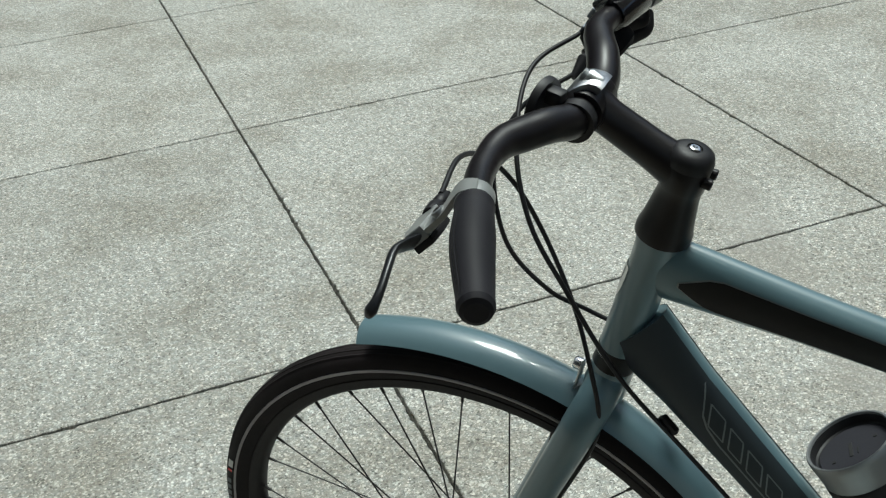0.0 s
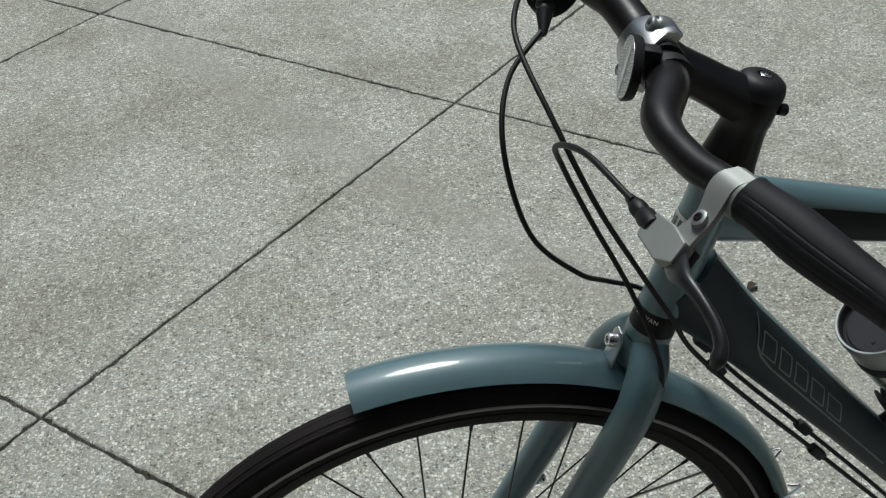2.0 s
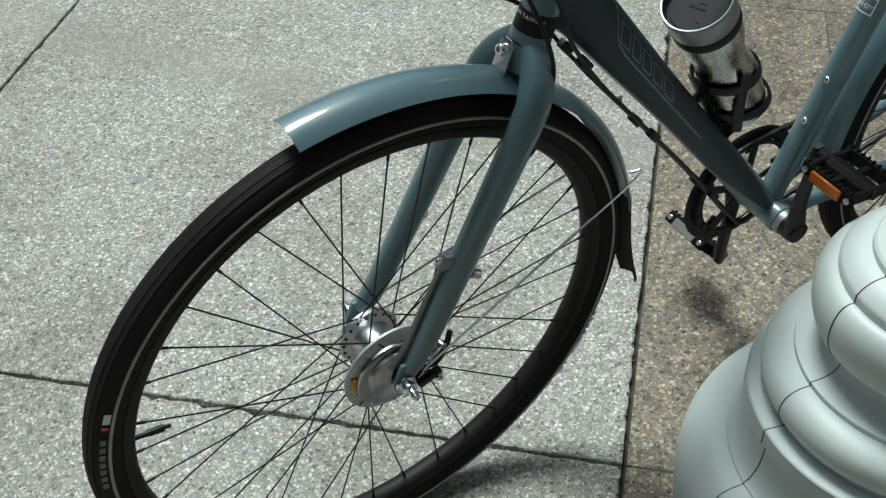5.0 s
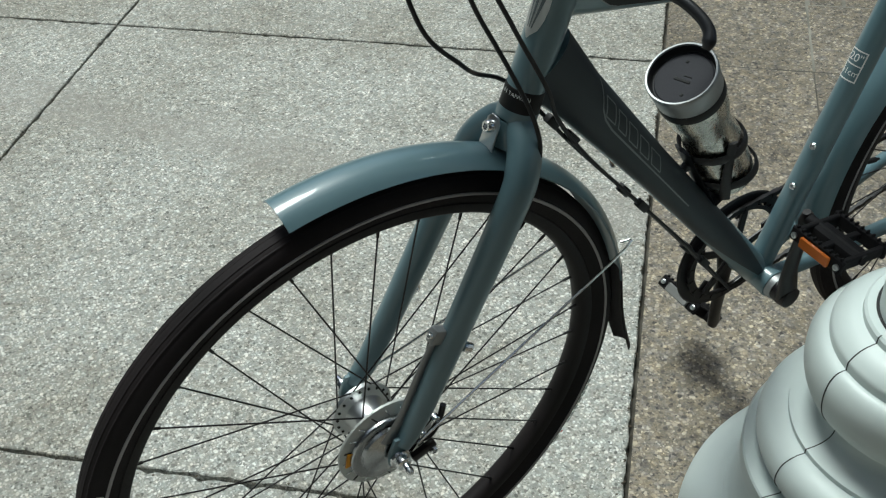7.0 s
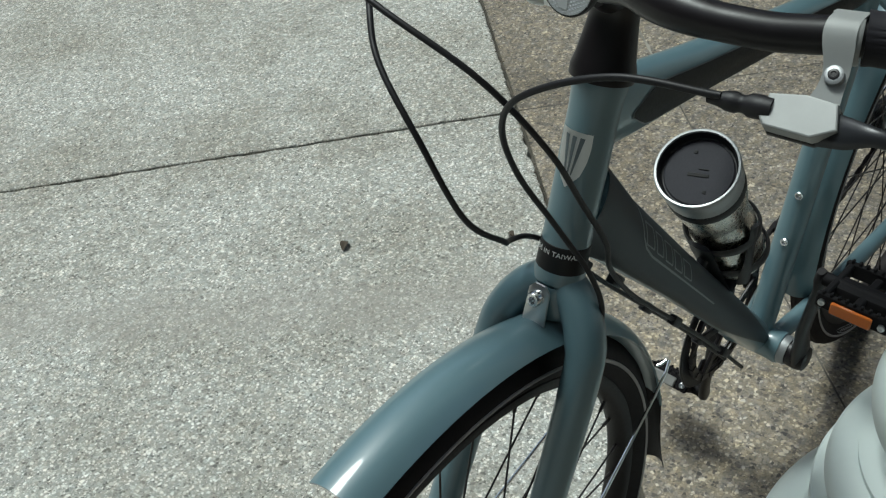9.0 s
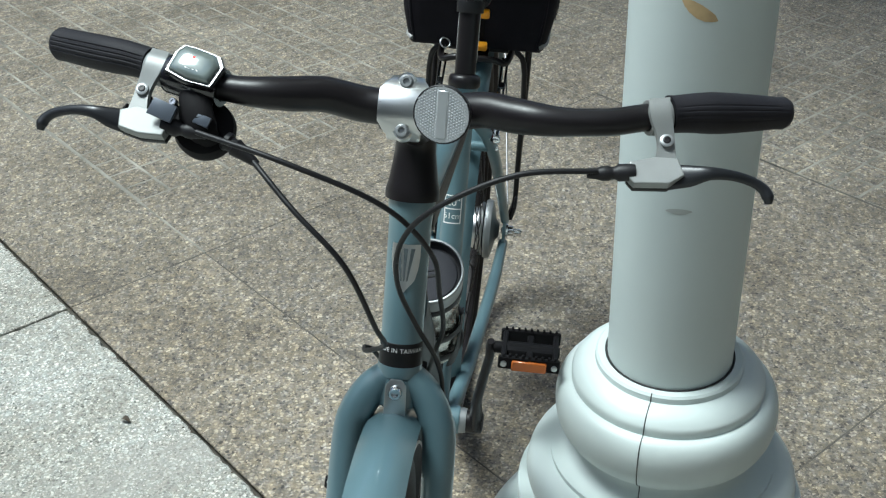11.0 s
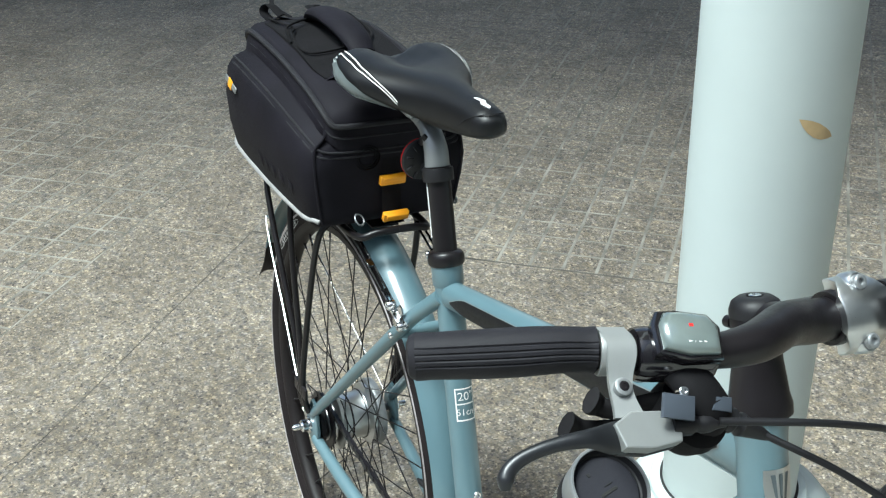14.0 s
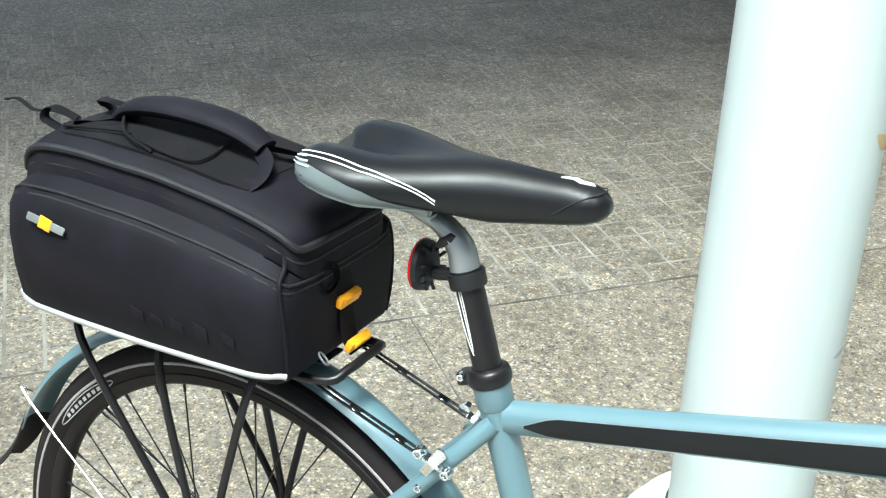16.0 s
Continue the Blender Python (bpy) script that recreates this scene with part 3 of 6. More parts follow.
def head_shield(bm, scale, lift):
    """A shield on the front of the head tube."""
    shape = [(-0.0145, 0.0), (0.0145, 0.0), (0.0148, -0.012), (0.0135, -0.024), (0.010, -0.036), (0.0, -0.047), (-0.010, -0.036), (-0.0135, -0.024), (-0.0148, -0.012)]
    right = [(y, x) for x, y in shape[1:6]]
    prev = None
    for i in range(13):
        y = -0.047 * i / 12
        w = max(0.0006, float(np.interp(-y, [-p[0] for p in right], [p[1] for p in right])))
        r = 0.0206 + lift
        cur = [bm.verts.new(HEAD_LOW + UP * (0.131 + y) + (FWD * math.cos(x / r) + Y * math.sin(x / r)) * r) for x in [w * scale * (k / 5 - 1) for k in range(11)]]
        if prev:
            for k in range(10):
                bm.faces.new((prev[k], prev[k + 1], cur[k + 1], cur[k]))
        prev = cur


bm = bmesh.new()
head_shield(bm, 1.0, 0.0006)
badge = part("head_badge", bm, ALLOY, frame_ob, "silver shield badge")
for x0 in (-0.007, 0.0, 0.007):
    bm = bmesh.new()
    vs = []
    for x, y in ((x0 - 0.002, -0.004), (x0 + 0.002, -0.004), (x0 * 0.4 + 0.0006, -0.036), (x0 * 0.4 - 0.0006, -0.036)):
        r = 0.0215
        vs.append(bm.verts.new(HEAD_LOW + UP * (0.131 + y) + (FWD * math.cos(x / r) + Y * math.sin(x / r)) * r))
    bm.faces.new(vs)
    part("badge_ray", bm, GREY_PRINT, badge)

# outlined brand lettering becomes a plain outlined bar on the down tube
DT_A, DT_B = Vector((0.8723, 0, 0.7843)), BB + Vector((0.004, 0, 0.005))
for s in (-1, 1):
    d = (DT_B - DT_A)
    along = d.normalized()
    upv = Vector((-along.z, 0, along.x))
    upv = upv if upv.z > 0 else -upv
    bm = bmesh.new()

    def dt(t, q):
        h, w = float(np.interp(t, (0, 0.12, 0.4, 0.75, 1), (0.040, 0.0315, 0.0255, 0.0225, 0.021))) + 0.0004, 0.0224
        ang = q
        return DT_A + d * t + upv * (h + 0.0007) * math.sin(ang) + Y * s * (w + 0.0007) * math.cos(ang)

    def dt_bar(t0, q0, t1, q1, w=0.05, n=8):
        prev = None
        for k in range(n + 1):
            f = k / n
            t, q = t0 + (t1 - t0) * f, q0 + (q1 - q0) * f
            flat = abs(t1 - t0) > abs(q1 - q0) * 0.05
            a, b = (dt(t, q - w), dt(t, q + w)) if flat else (dt(t - 0.004, q), dt(t + 0.004, q))
            cur = (bm.verts.new(a), bm.verts.new(b))
            if prev:
                bm.faces.new((prev[0], cur[0], cur[1], prev[1]))
            prev = cur

    pm = bmesh.new()
    prev = None
    for k in range(25):
        t = 0.0 + 0.98 * k / 24
        span = min(1.0, 0.2 + (24 - k) / 8.0)
        hh, ww = float(np.interp(t, (0, 0.12, 0.4, 0.75, 1), (0.040, 0.0315, 0.0255, 0.0225, 0.021))), float(np.interp(t, (0, 0.12, 0.4, 0.75, 1), (0.021, 0.0215, 0.0225, 0.021, 0.019)))
        cur = [pm.verts.new(DT_A + d * t + upv * (hh + 0.0006) * math.sin(q * span) + Y * s * (ww + 0.0006) * math.cos(q * span)) for q in (-1.15 + 2.35 * m / 18 for m in range(19))]
        if prev:
            for j in range(18):
                pm.faces.new((prev[j], prev[j + 1], cur[j + 1], cur[j]))
        prev = cur
    part("down_tube_panel", pm, DARK_PAINT, frame_ob, "darker grey panel along the down tube")
    for t0, q0, t1, q1 in ((0.120, 0.98, 0.160, 0.20), (0.160, 0.20, 0.182, 0.0), (0.182, 0.0, 0.215, -0.10), (0.215, -0.10, 0.56, -0.16)):
        dt_bar(t0, q0, t1, q1, 0.036)
    part("decal_outline", bm, DECAL_GREY, frame_ob, "thin grey outline of a decal")
    # outlined blocks, the size of the lettering
    for k, (t0, wide) in enumerate(((0.178, 0.034), (0.226, 0.030), (0.270, 0.034), (0.318, 0.036), (0.368, 0.040))):
        bm = bmesh.new()
        low, high, lean = 0.10 - 0.02 * k, 0.66 - 0.03 * k, -0.026
        dt_bar(t0, low, t0 + wide, low, 0.024, 3)
        dt_bar(t0 + lean, high, t0 + lean + wide, high, 0.024, 3)
        for e in (0.0, wide):
            prev = None
            for m in range(7):
                q, t = low + (high - low) * m / 6, t0 + e + lean * m / 6
                cur = (bm.verts.new(dt(t - 0.0018, q)), bm.verts.new(dt(t + 0.0018, q)))
                if prev:
                    bm.faces.new((prev[0], cur[0], cur[1], prev[1]))
                prev = cur
        part("decal_block", bm, DECAL_GREY, frame_ob, "grey outlined block")


# ---- fork
def fork_part():
    """Straight round blades that rake forward from a unicrown."""
    bm = bmesh.new()
    lathe(bm, [(0.015, -0.036), (0.0205, -0.036), (0.0222, -0.028), (0.0222, -0.012), (0.0216, -0.006), (0.015, -0.006)], aim(HEAD_LOW, UP), 28)
    for s in (-1, 1):
        pts = bend([steer(-0.006, 0.0, s * 0.008), steer(-0.022, 0.001, s * 0.025), steer(-0.046, 0.005, s * 0.039), Vector((0.930, s * 0.0455, 0.655)), Vector((0.990, s * 0.0490, 0.528)), Vector((1.052, s * 0.0530, 0.400)), FRONT + Vector((-0.006, s * 0.056, 0.016))], 5)
        tube(bm, pts, [0.0185, 0.0195, 0.0195, 0.0190, 0.0172, 0.0150, 0.0112], 20, (0, 1, 0), [0.015, 0.0170, 0.0172, 0.0165, 0.0150, 0.0130, 0.0100])
        slab_of(bm, [(-0.014, 0.030), (0.004, 0.030), (0.013, 0.006), (0.012, -0.010), (0.0, -0.015), (-0.010, -0.009), (-0.013, 0.006)], Matrix.Translation(FRONT + Y * s * 0.056) @ Matrix.Rotation(radians(90), 4, "X"), 0.006, 0.0015)
        lathe(bm, [(0.0, 0.0), (0.006, 0.0), (0.006, 0.012), (0.0, 0.012)], aim(Vector((0.998, s * 0.0505, 0.485)), Vector((-0.9, s * 0.35, -0.42))), 12)
    return part("fork", bm, PAINT, bike)


fork = fork_part()
fork.matrix_local = STEER
for s in (-1, 1):
    screw(fork, Vector((0.988, s * 0.0545, 0.480)), Vector((-0.9, s * 0.35, -0.42)), 0.0062, 0.007)
bm = bmesh.new()
slab_of(bm, [(-0.010, 0.012), (-0.005, 0.018), (0.005, 0.018), (0.010, 0.012), (0.011, -0.020), (0.008, -0.026), (-0.008, -0.026), (-0.011, -0.020)], Matrix.Translation(steer(-0.020, 0.0275)) @ aim((0, 0, 0), FWD, UP), 0.0025, 0.0008)
tab = part("fender_tab", bm, ALLOY, fork, "bright metal mounting tab")
screw(fork, steer(-0.014, 0.030), FWD, 0.0068, 0.007)


# ---- wheels
def ring_sweep(bm, centre, profile, a0=0.0, a1=2 * math.pi, n=96, closed=True):
    """A profile of (radius, y) swept round the axle from angle a0 to a1 (0: ahead, up: 90 degrees)."""
    rows = []
    for k in range(n if closed else n + 1):
        a = a0 + (a1 - a0) * k / n
        rows.append([bm.verts.new(centre + Vector((r * math.cos(a), y, r * math.sin(a)))) for r, y in profile])
    m = len(profile)
    for i in range(n):
        r0, r1 = rows[i], rows[(i + 1) % len(rows)]
        for k in range(m - 1):
            bm.faces.new((r0[k], r0[k + 1], r1[k + 1], r1[k]))
    return rows


def tyre_profile(w, rim_r):
    pts = [(rim_r + 0.004, -0.0115)]
    for k in range(13):
        a = -math.pi * 0.5 + math.pi * k / 12
        pts.append((WR - w - 0.001 + (w + 0.001) * math.cos(a) * 1.0, w * math.sin(a)))
    return pts + [(rim_r + 0.004, 0.0115), (rim_r + 0.004, -0.0115)]


def rim_profile():
    return [(0.3155, -0.0105), (0.3165, -0.0125), (0.3155, -0.0135), (0.3055, -0.0128), (0.3018, -0.0095), (0.2993, -0.003), (0.2993, 0.003), (0.3018, 0.0095), (0.3055, 0.0128), (0.3155, 0.0135), (0.3165, 0.0125), (0.3155, 0.0105), (0.308, 0.008), (0.308, -0.008), (0.3155, -0.0105)]


def arc_print(bm, centre, y, r0, r1, a0, a1, n=10):
    prev = None
    for k in range(n + 1):
        a = a0 + (a1 - a0) * k / n
        cur = [bm.verts.new(centre + Vector((r * math.cos(a), yy, r * math.sin(a)))) for r, yy in ((r0, y[0]), (r1, y[1]))]
        if prev:
            bm.faces.new((prev[0], cur[0], cur[1], prev[1]))
        prev = cur


def wheel(name, centre, flange_l, flange_r, fr, label, phase, text_at, oval=False):
    w = tagged(new(name), label)
    w.parent = bike
    bm = bmesh.new()
    ring_sweep(bm, centre, tyre_profile(0.0205, 0.311), n=120)
    tyre = part("tyre", bm, RUBBER, w, "black road tyre")
    # tread grooves: three shallow ridges round the crown
    bm = bmesh.new()
    for y0 in (-0.0105, -0.0045, 0.0045, 0.0105):
        q = math.asin(y0 / 0.0205)
        r = WR - 0.0215 + 0.0215 * math.cos(q)
        ring_sweep(bm, centre, [(r - 0.001, y0 - 0.0022), (r + 0.0004, y0 - 0.0012), (r + 0.0004, y0 + 0.0012), (r - 0.001, y0 + 0.0022)], n=96)
    part("tread", bm, RUBBER, tyre)
    for s in (-1, 1):
        bm = bmesh.new()
        ring_sweep(bm, centre, [(0.3305, s * 0.0200), (0.3315, s * 0.0212), (0.3338, s * 0.0213), (0.3345, s * 0.0200)], n=120)
        part("reflective_stripe", bm, STRIPE, tyre, "thin silver reflective line")
        for a in text_at:
            bm = bmesh.new()
            if oval:
                # long oval outline with blocks inside it
                ring = [(a + 0.20 * math.cos(q), 0.3225 + 0.0062 * math.sin(q)) for q in (2 * math.pi * k / 40 for k in range(41))]
                for (a0, r0), (a1, r1) in zip(ring, ring[1:]):
                    vs = [bm.verts.new(centre + Vector((rr * math.cos(aa), s * 0.0212, rr * math.sin(aa)))) for aa, rr in ((a0, r0 - 0.0007), (a1, r1 - 0.0007), (a1, r1 + 0.0007), (a0, r0 + 0.0007))]
                    bm.faces.new(vs)
                for k in range(9):
                    aa = a - 0.15 + k * 0.034
                    arc_print(bm, centre, (s * 0.0213, s * 0.0213), 0.3200, 0.3250, aa, aa + 0.021, 3)
                part("tyre_print", bm, PIPING, tyre, "white oval label with blocks")
                continue
            for k in range(7):
                aa = a + k * 0.034
                arc_print(bm, centre, (s * 0.0209, s * 0.0196), 0.3375, 0.3435, aa, aa + 0.024, 3)
            part("tyre_print", bm, GREY_PRINT, tyre, "pale grey printed blocks")
            bm = bmesh.new()
            arc_print(bm, centre, (s * 0.0210, s * 0.0197), 0.3370, 0.3435, a + 0.27, a + 0.282, 2)
            part("red_mark", bm, RED, tyre, "small red slash")
            bm = bmesh.new()
            arc_print(bm, centre, (s * 0.0210, s * 0.0197), 0.3365, 0.3435, a + 0.295, a + 0.335, 3)
            part("white_mark", bm, REFLECTIVE, tyre, "small white slash")
    bm = bmesh.new()
    ring_sweep(bm, centre, rim_profile(), n=120)
    rim = part("rim", bm, RIM_BLACK, w, "black aluminium rim")
    bm = bmesh.new()
    va = phase + 0.09
    d = Vector((math.cos(va), 0, math.sin(va)))
    lathe(bm, [(0.0, 0.259), (0.0022, 0.259), (0.0024, 0.265), (0.0042, 0.267), (0.0042, 0.283), (0.003, 0.286), (0.003, 0.3003), (0, 0.3003)], aim(centre, d), 12)
    part("valve", bm, BLACK_PLASTIC, rim, "capped tyre valve")
    # spokes, crossed, nine pairs a side
    for k in range(36):
        s = 1 if k % 2 else -1
        y = flange_l if s > 0 else flange_r
        a = phase + 2 * math.pi * k / 36
        cross = (1 if (k // 2) % 2 else -1) * radians(62)
        h = centre + Vector((fr * math.cos(a + cross), y, fr * math.sin(a + cross)))
        r = centre + Vector((0.3002 * math.cos(a), s * 0.002, 0.3002 * math.sin(a)))
        bm = bmesh.new()
        tube(bm, [h, r - (r - h).normalized() * 0.012, r - (r - h).normalized() * 0.0115, r], [0.00105, 0.00105, 0.0019, 0.0019], 6)
        part("spoke", bm, BLACK_SATIN, w)
    return w


fw = wheel("front_wheel", FRONT, 0.024, -0.026, 0.034, "front wheel with black spokes and a drum brake hub", 0.05, (3.45, 0.32 + math.pi * 1.0 + 2.85))
rw = wheel("rear_wheel", REAR, 0.024, -0.026, 0.043, "rear wheel with a geared hub", 0.11, (2.36, 5.2), True)

fw.matrix_local = STEER
AX = aim(FRONT, Y, (0, 0, 1))
bm = bmesh.new()
lathe(bm, [(0.012, -0.046), (0.017, -0.044), (0.02, -0.036), (0.039, -0.030), (0.0395, -0.024), (0.026, -0.020), (0.022, -0.01), (0.022, 0.010), (0.027, 0.019), (0.0395, 0.022), (0.0395, 0.026), (0.03, 0.029)], AX, 36)
hub = part("hub", bm, ALLOY, fw, "silver front hub")
for s in (-1, 1):
    for k in range(18):
        a = 2 * math.pi * k / 18 + s * 0.09
        bm = bmesh.new()
        lathe(bm, [(0, 0.0006), (0.0019, 0.0006), (0.0019, -0.003), (0, -0.003)], AX @ pose(0.0345 * math.cos(a), 0.0345 * math.sin(a), 0.0262 if s > 0 else -0.0222), 8)
        part("spoke_hole", bm, CRACK, hub)
bm = bmesh.new()
lathe(bm, [(0.03, 0.026), (0.0600, 0.0265), (0.0632, 0.0285), (0.0632, 0.0315), (0.0600, 0.0335), (0.050, 0.0365), (0.036, 0.0385), (0.020, 0.0390)], AX, 48)
drum = part("brake_drum", bm, DRUM_ALLOY, fw, "pale cast brake disc with slots round its edge")
for k in range(20):
    a = 2 * math.pi * k / 20
    bm = bmesh.new()
    box(bm, AX @ Matrix.Rotation(a, 4, "Z") @ pose(0.0550, 0, 0.0352, 0, 14, 22), 0.0105, 0.0017, 0.0020, 0.0007, 1)
    part("cooling_slot", bm, CHROME if k % 3 else CRACK, drum)
# polished cover plate with a stepped edge, its arm and the cable linkage
bm = bmesh.new()
lathe(bm, [(0.046, 0.0375), (0.0470, 0.0385), (0.0470, 0.0415), (0.0455, 0.0428), (0.0350, 0.0428), (0.0335, 0.0465), (0.0315, 0.0475), (0.018, 0.0480), (0.0135, 0.0500), (0.0, 0.0505)], AX @ pose(-0.006, 0.004, 0), 44)
part("cover_plate", bm, PLATE_STEEL, drum, "polished steel cover plate")
bm = bmesh.new()
slab_of(bm, [(-0.009, -0.006), (0.009, -0.006), (0.011, 0.004), (-0.011, 0.004)], AX @ pose(-0.0525, 0.0070, 0.0372, 0, 0, 80), 0.0016)
part("drum_sticker", bm, YELLOW, drum, "yellow warning sticker")
bm = bmesh.new()
pts = bend([FRONT + Vector((0.010, 0.0475, 0.020)), Vector((1.070, 0.0470, 0.402)), Vector((1.045, 0.0440, 0.455)), Vector((1.019, 0.0425, 0.509))], 5)
tube(bm, pts, [0.0022] * 4, 10, FWD, [0.0095, 0.0075, 0.0060, 0.0055])
part("reaction_arm", bm, GREY_ALLOY, drum, "silver brake arm along the fork")
bm = bmesh.new()
box(bm, aim(Vector((1.021, 0.0460, 0.510)), Vector((-0.42, 0, 0.9))), 0.020, 0.014, 0.020, 0.003)
clip = part("arm_clip", bm, GREY_ALLOY, drum)
screw(clip, Vector((1.030, 0.0465, 0.515)), Vector((0.9, 0.2, 0.42)), 0.0042, 0.004)
bm = bmesh.new()
tube(bm, bend([FRONT + Vector((-0.020, 0.050, 0.004)), FRONT + Vector((-0.046, 0.050, 0.000)), FRONT + Vector((-0.060, 0.050, 0.018)), FRONT + Vector((-0.066, 0.049, 0.040))], 4), [0.0032, 0.0042, 0.0036, 0.0036], 10, (0, 1, 0), [0.004, 0.005, 0.004, 0.004])
lathe(bm, [(0, -0.008), (0.0085, -0.008), (0.0095, -0.005), (0.0095, 0.005), (0.0085, 0.008), (0, 0.008)], aim(FRONT + Vector((-0.066, 0.049, 0.034)), Y), 16)
box(bm, Matrix.Translation(FRONT + Vector((-0.040, 0.048, -0.026))) @ pose(0, 0, 0, 0, 20), 0.034, 0.009, 0.013, 0.003)
part("brake_linkage", bm, BLACK_SATIN, drum, "black cable linkage")
for p in ((-0.052, 0.054, 0.030), (-0.034, 0.054, 0.014), (-0.050, 0.054, -0.026)):
    screw(drum, FRONT + Vector(p), Y, 0.0050, 0.004)
for s in (-1, 1):
    bm = bmesh.new()
    lathe(bm, [(0.0045, 0.056), (0.013, 0.060), (0.0125, 0.063), (0.0095, 0.0635), (0.0095, 0.071), (0.0075, 0.0725), (0.0048, 0.0728), (0.0046, 0.083), (0.003, 0.086), (0, 0.086)], aim(FRONT, Y * s, (0, 0, 1)), 18)
    part("axle_nut", bm, CHROME, fw, "bright axle nut")
AXR = aim(REAR, Y, (0, 0, 1))
bm = bmesh.new()
lathe(bm, [(0.014, -0.052), (0.03, -0.046), (0.034, -0.034), (0.0485, -0.030), (0.0485, -0.025), (0.040, -0.022), (0.037, -0.008), (0.037, 0.01), (0.040, 0.018), (0.0485, 0.022), (0.0485, 0.027), (0.038, 0.030)], AXR, 40)
ghub = part("geared_hub", bm, ALLOY, rw, "silver internal gear hub")
for y0, y1, r in ((-0.0335, -0.0305, 0.0350), (-0.0215, -0.0195, 0.0408), (-0.010, -0.0065, 0.0378), (0.0145, 0.0165, 0.0402)):
    bm = bmesh.new()
    lathe(bm, [(r - 0.004, y0), (r, y0 + 0.0003), (r, y1 - 0.0003), (r - 0.004, y1)], AXR, 40)
    part("hub_ring", bm, BLACK_SATIN, ghub, "black ring")
bm = bmesh.new()
lathe(bm, [(0.020, -0.060), (0.0285, -0.059), (0.0300, -0.055), (0.0300, -0.050), (0.022, -0.048)], AXR, 32)
part("shift_ring", bm, BLACK_PLASTIC, ghub, "black gear shift ring")
bm = bmesh.new()
lathe(bm, [(0.03, 0.028), (0.052, 0.030), (0.054, 0.034), (0.053, 0.042), (0.04, 0.046), (0.02, 0.05), (0.012, 0.056), (0, 0.056)], AXR, 40)
part("brake_drum", bm, GREY_ALLOY, rw, "rear drum brake unit")
bm = bmesh.new()
lathe(bm, [(0.02, -0.036), (0.041, -0.040), (0.0425, -0.042), (0.041, -0.044), (0.02, -0.047)], AXR, 44)
for k in range(20):
    a = 2 * math.pi * k / 20
    box(bm, AXR @ Matrix.Rotation(a, 4, "Z") @ pose(0.0435, 0, -0.042), 0.006, 0.005, 0.0025, 0.001, 1)
part("sprocket", bm, BLACK_SATIN, rw, "dark rear sprocket")
for s in (-1, 1):
    bm = bmesh.new()
    lathe(bm, [(0.005, 0.060), (0.014, 0.069), (0.0135, 0.072), (0.0098, 0.0725), (0.0098, 0.081), (0.0078, 0.083), (0.005, 0.0832), (0.0048, 0.094), (0.003, 0.097), (0, 0.097)], aim(REAR, Y * s, (0, 0, 1)), 18)
    part("axle_nut", bm, CHROME, rw, "bright axle nut")


# ---- fenders
def fender(name, centre, a0, a1, r, label, flap, reach, narrow=0.0):
    bm = bmesh.new()
    prof = []
    for k in range(13):
        q = -1 + 2 * k / 12
        prof.append((r - 0.013 * (abs(q) ** 2.2), q * 0.0268))
    inner = [(rr - 0.0016, y * 0.94) for rr, y in reversed(prof)]
    ring_sweep(bm, centre, prof + inner + [prof[0]], a0, a1, 56, closed=False)
    bmesh.ops.holes_fill(bm, edges=[e for e in bm.edges if e.is_boundary])
    f = part(name, bm, PAINT, bike, label)
    # mud flap at the lower end
    bm = bmesh.new()
    rows = []
    for k in range(9):
        t = k / 8
        a = a1 + (reach + 0.04) * t - 0.04
        rr = r + 0.001 + flap * t ** 2.6
        wv = (0.0262 + 0.002 * t) * (1 - narrow * t)
        rows.append([centre + Vector((rr + off - 0.012 * abs(q) ** 2.2, 0, 0)).x * Vector((math.cos(a), 0, math.sin(a))) + Y * q * wv for q, off in [(-1 + 2 * j / 8, 0.0) for j in range(9)] + [(1 - 2 * j / 8, -0.0018) for j in range(9)]])
    rows = [[centre + Vector(((p - centre))) for p in row] for row in rows]
    loft(bm, rows)
    part("mud_flap", bm, RUBBER, f, "black plastic mud flap")
    return f


ff = fender("front_fender", FRONT + Vector((0.015, 0, 0.003)), radians(77.8), radians(169), 0.381, "blue-grey front mudguard", 0.050, radians(24), 0.45)
rf = fender("rear_fender", REAR, radians(-8), radians(156.5), 0.384, "blue-grey rear mudguard", 0.034, radians(14.5), 0.25)


def stay(f, centre, ang, r, axle_y):
    for s in (-1, 1):
        bm = bmesh.new()
        top = centre + Vector((r * math.cos(ang), s * 0.030, r * math.sin(ang)))
        low = centre + Vector((-0.022, s * axle_y, 0.012))
        tube(bm, bend([low, low.lerp(top, 0.5), top, top + Vector((0.001 * math.cos(ang), -s * 0.012, 0.001 * math.sin(ang)))], 4), 0.0017, 8)
        part("fender_stay", bm, CHROME, f, "thin bright wire stay")


ff.matrix_local = STEER
stay(ff, FRONT, radians(158.6), 0.366, 0.062)
stay(rf, REAR, radians(147.3), 0.382, 0.070)

# ---- stem, handlebar and controls
BAR = Vector((0.910, 0, 1.0135))
bm = bmesh.new()
lathe(bm, [(0.0165, 0.172), (0.0258, 0.172), (0.0258, 0.180), (0.0235, 0.188), (0.0195, 0.216), (0.0190, 0.226), (0.0200, 0.228), (0.0200, 0.251), (0.0185, 0.253), (0.0, 0.253)], aim(HEAD_LOW, UP), 32)
stem_top = steer(0.239)
stem_dir = (BAR - stem_top)
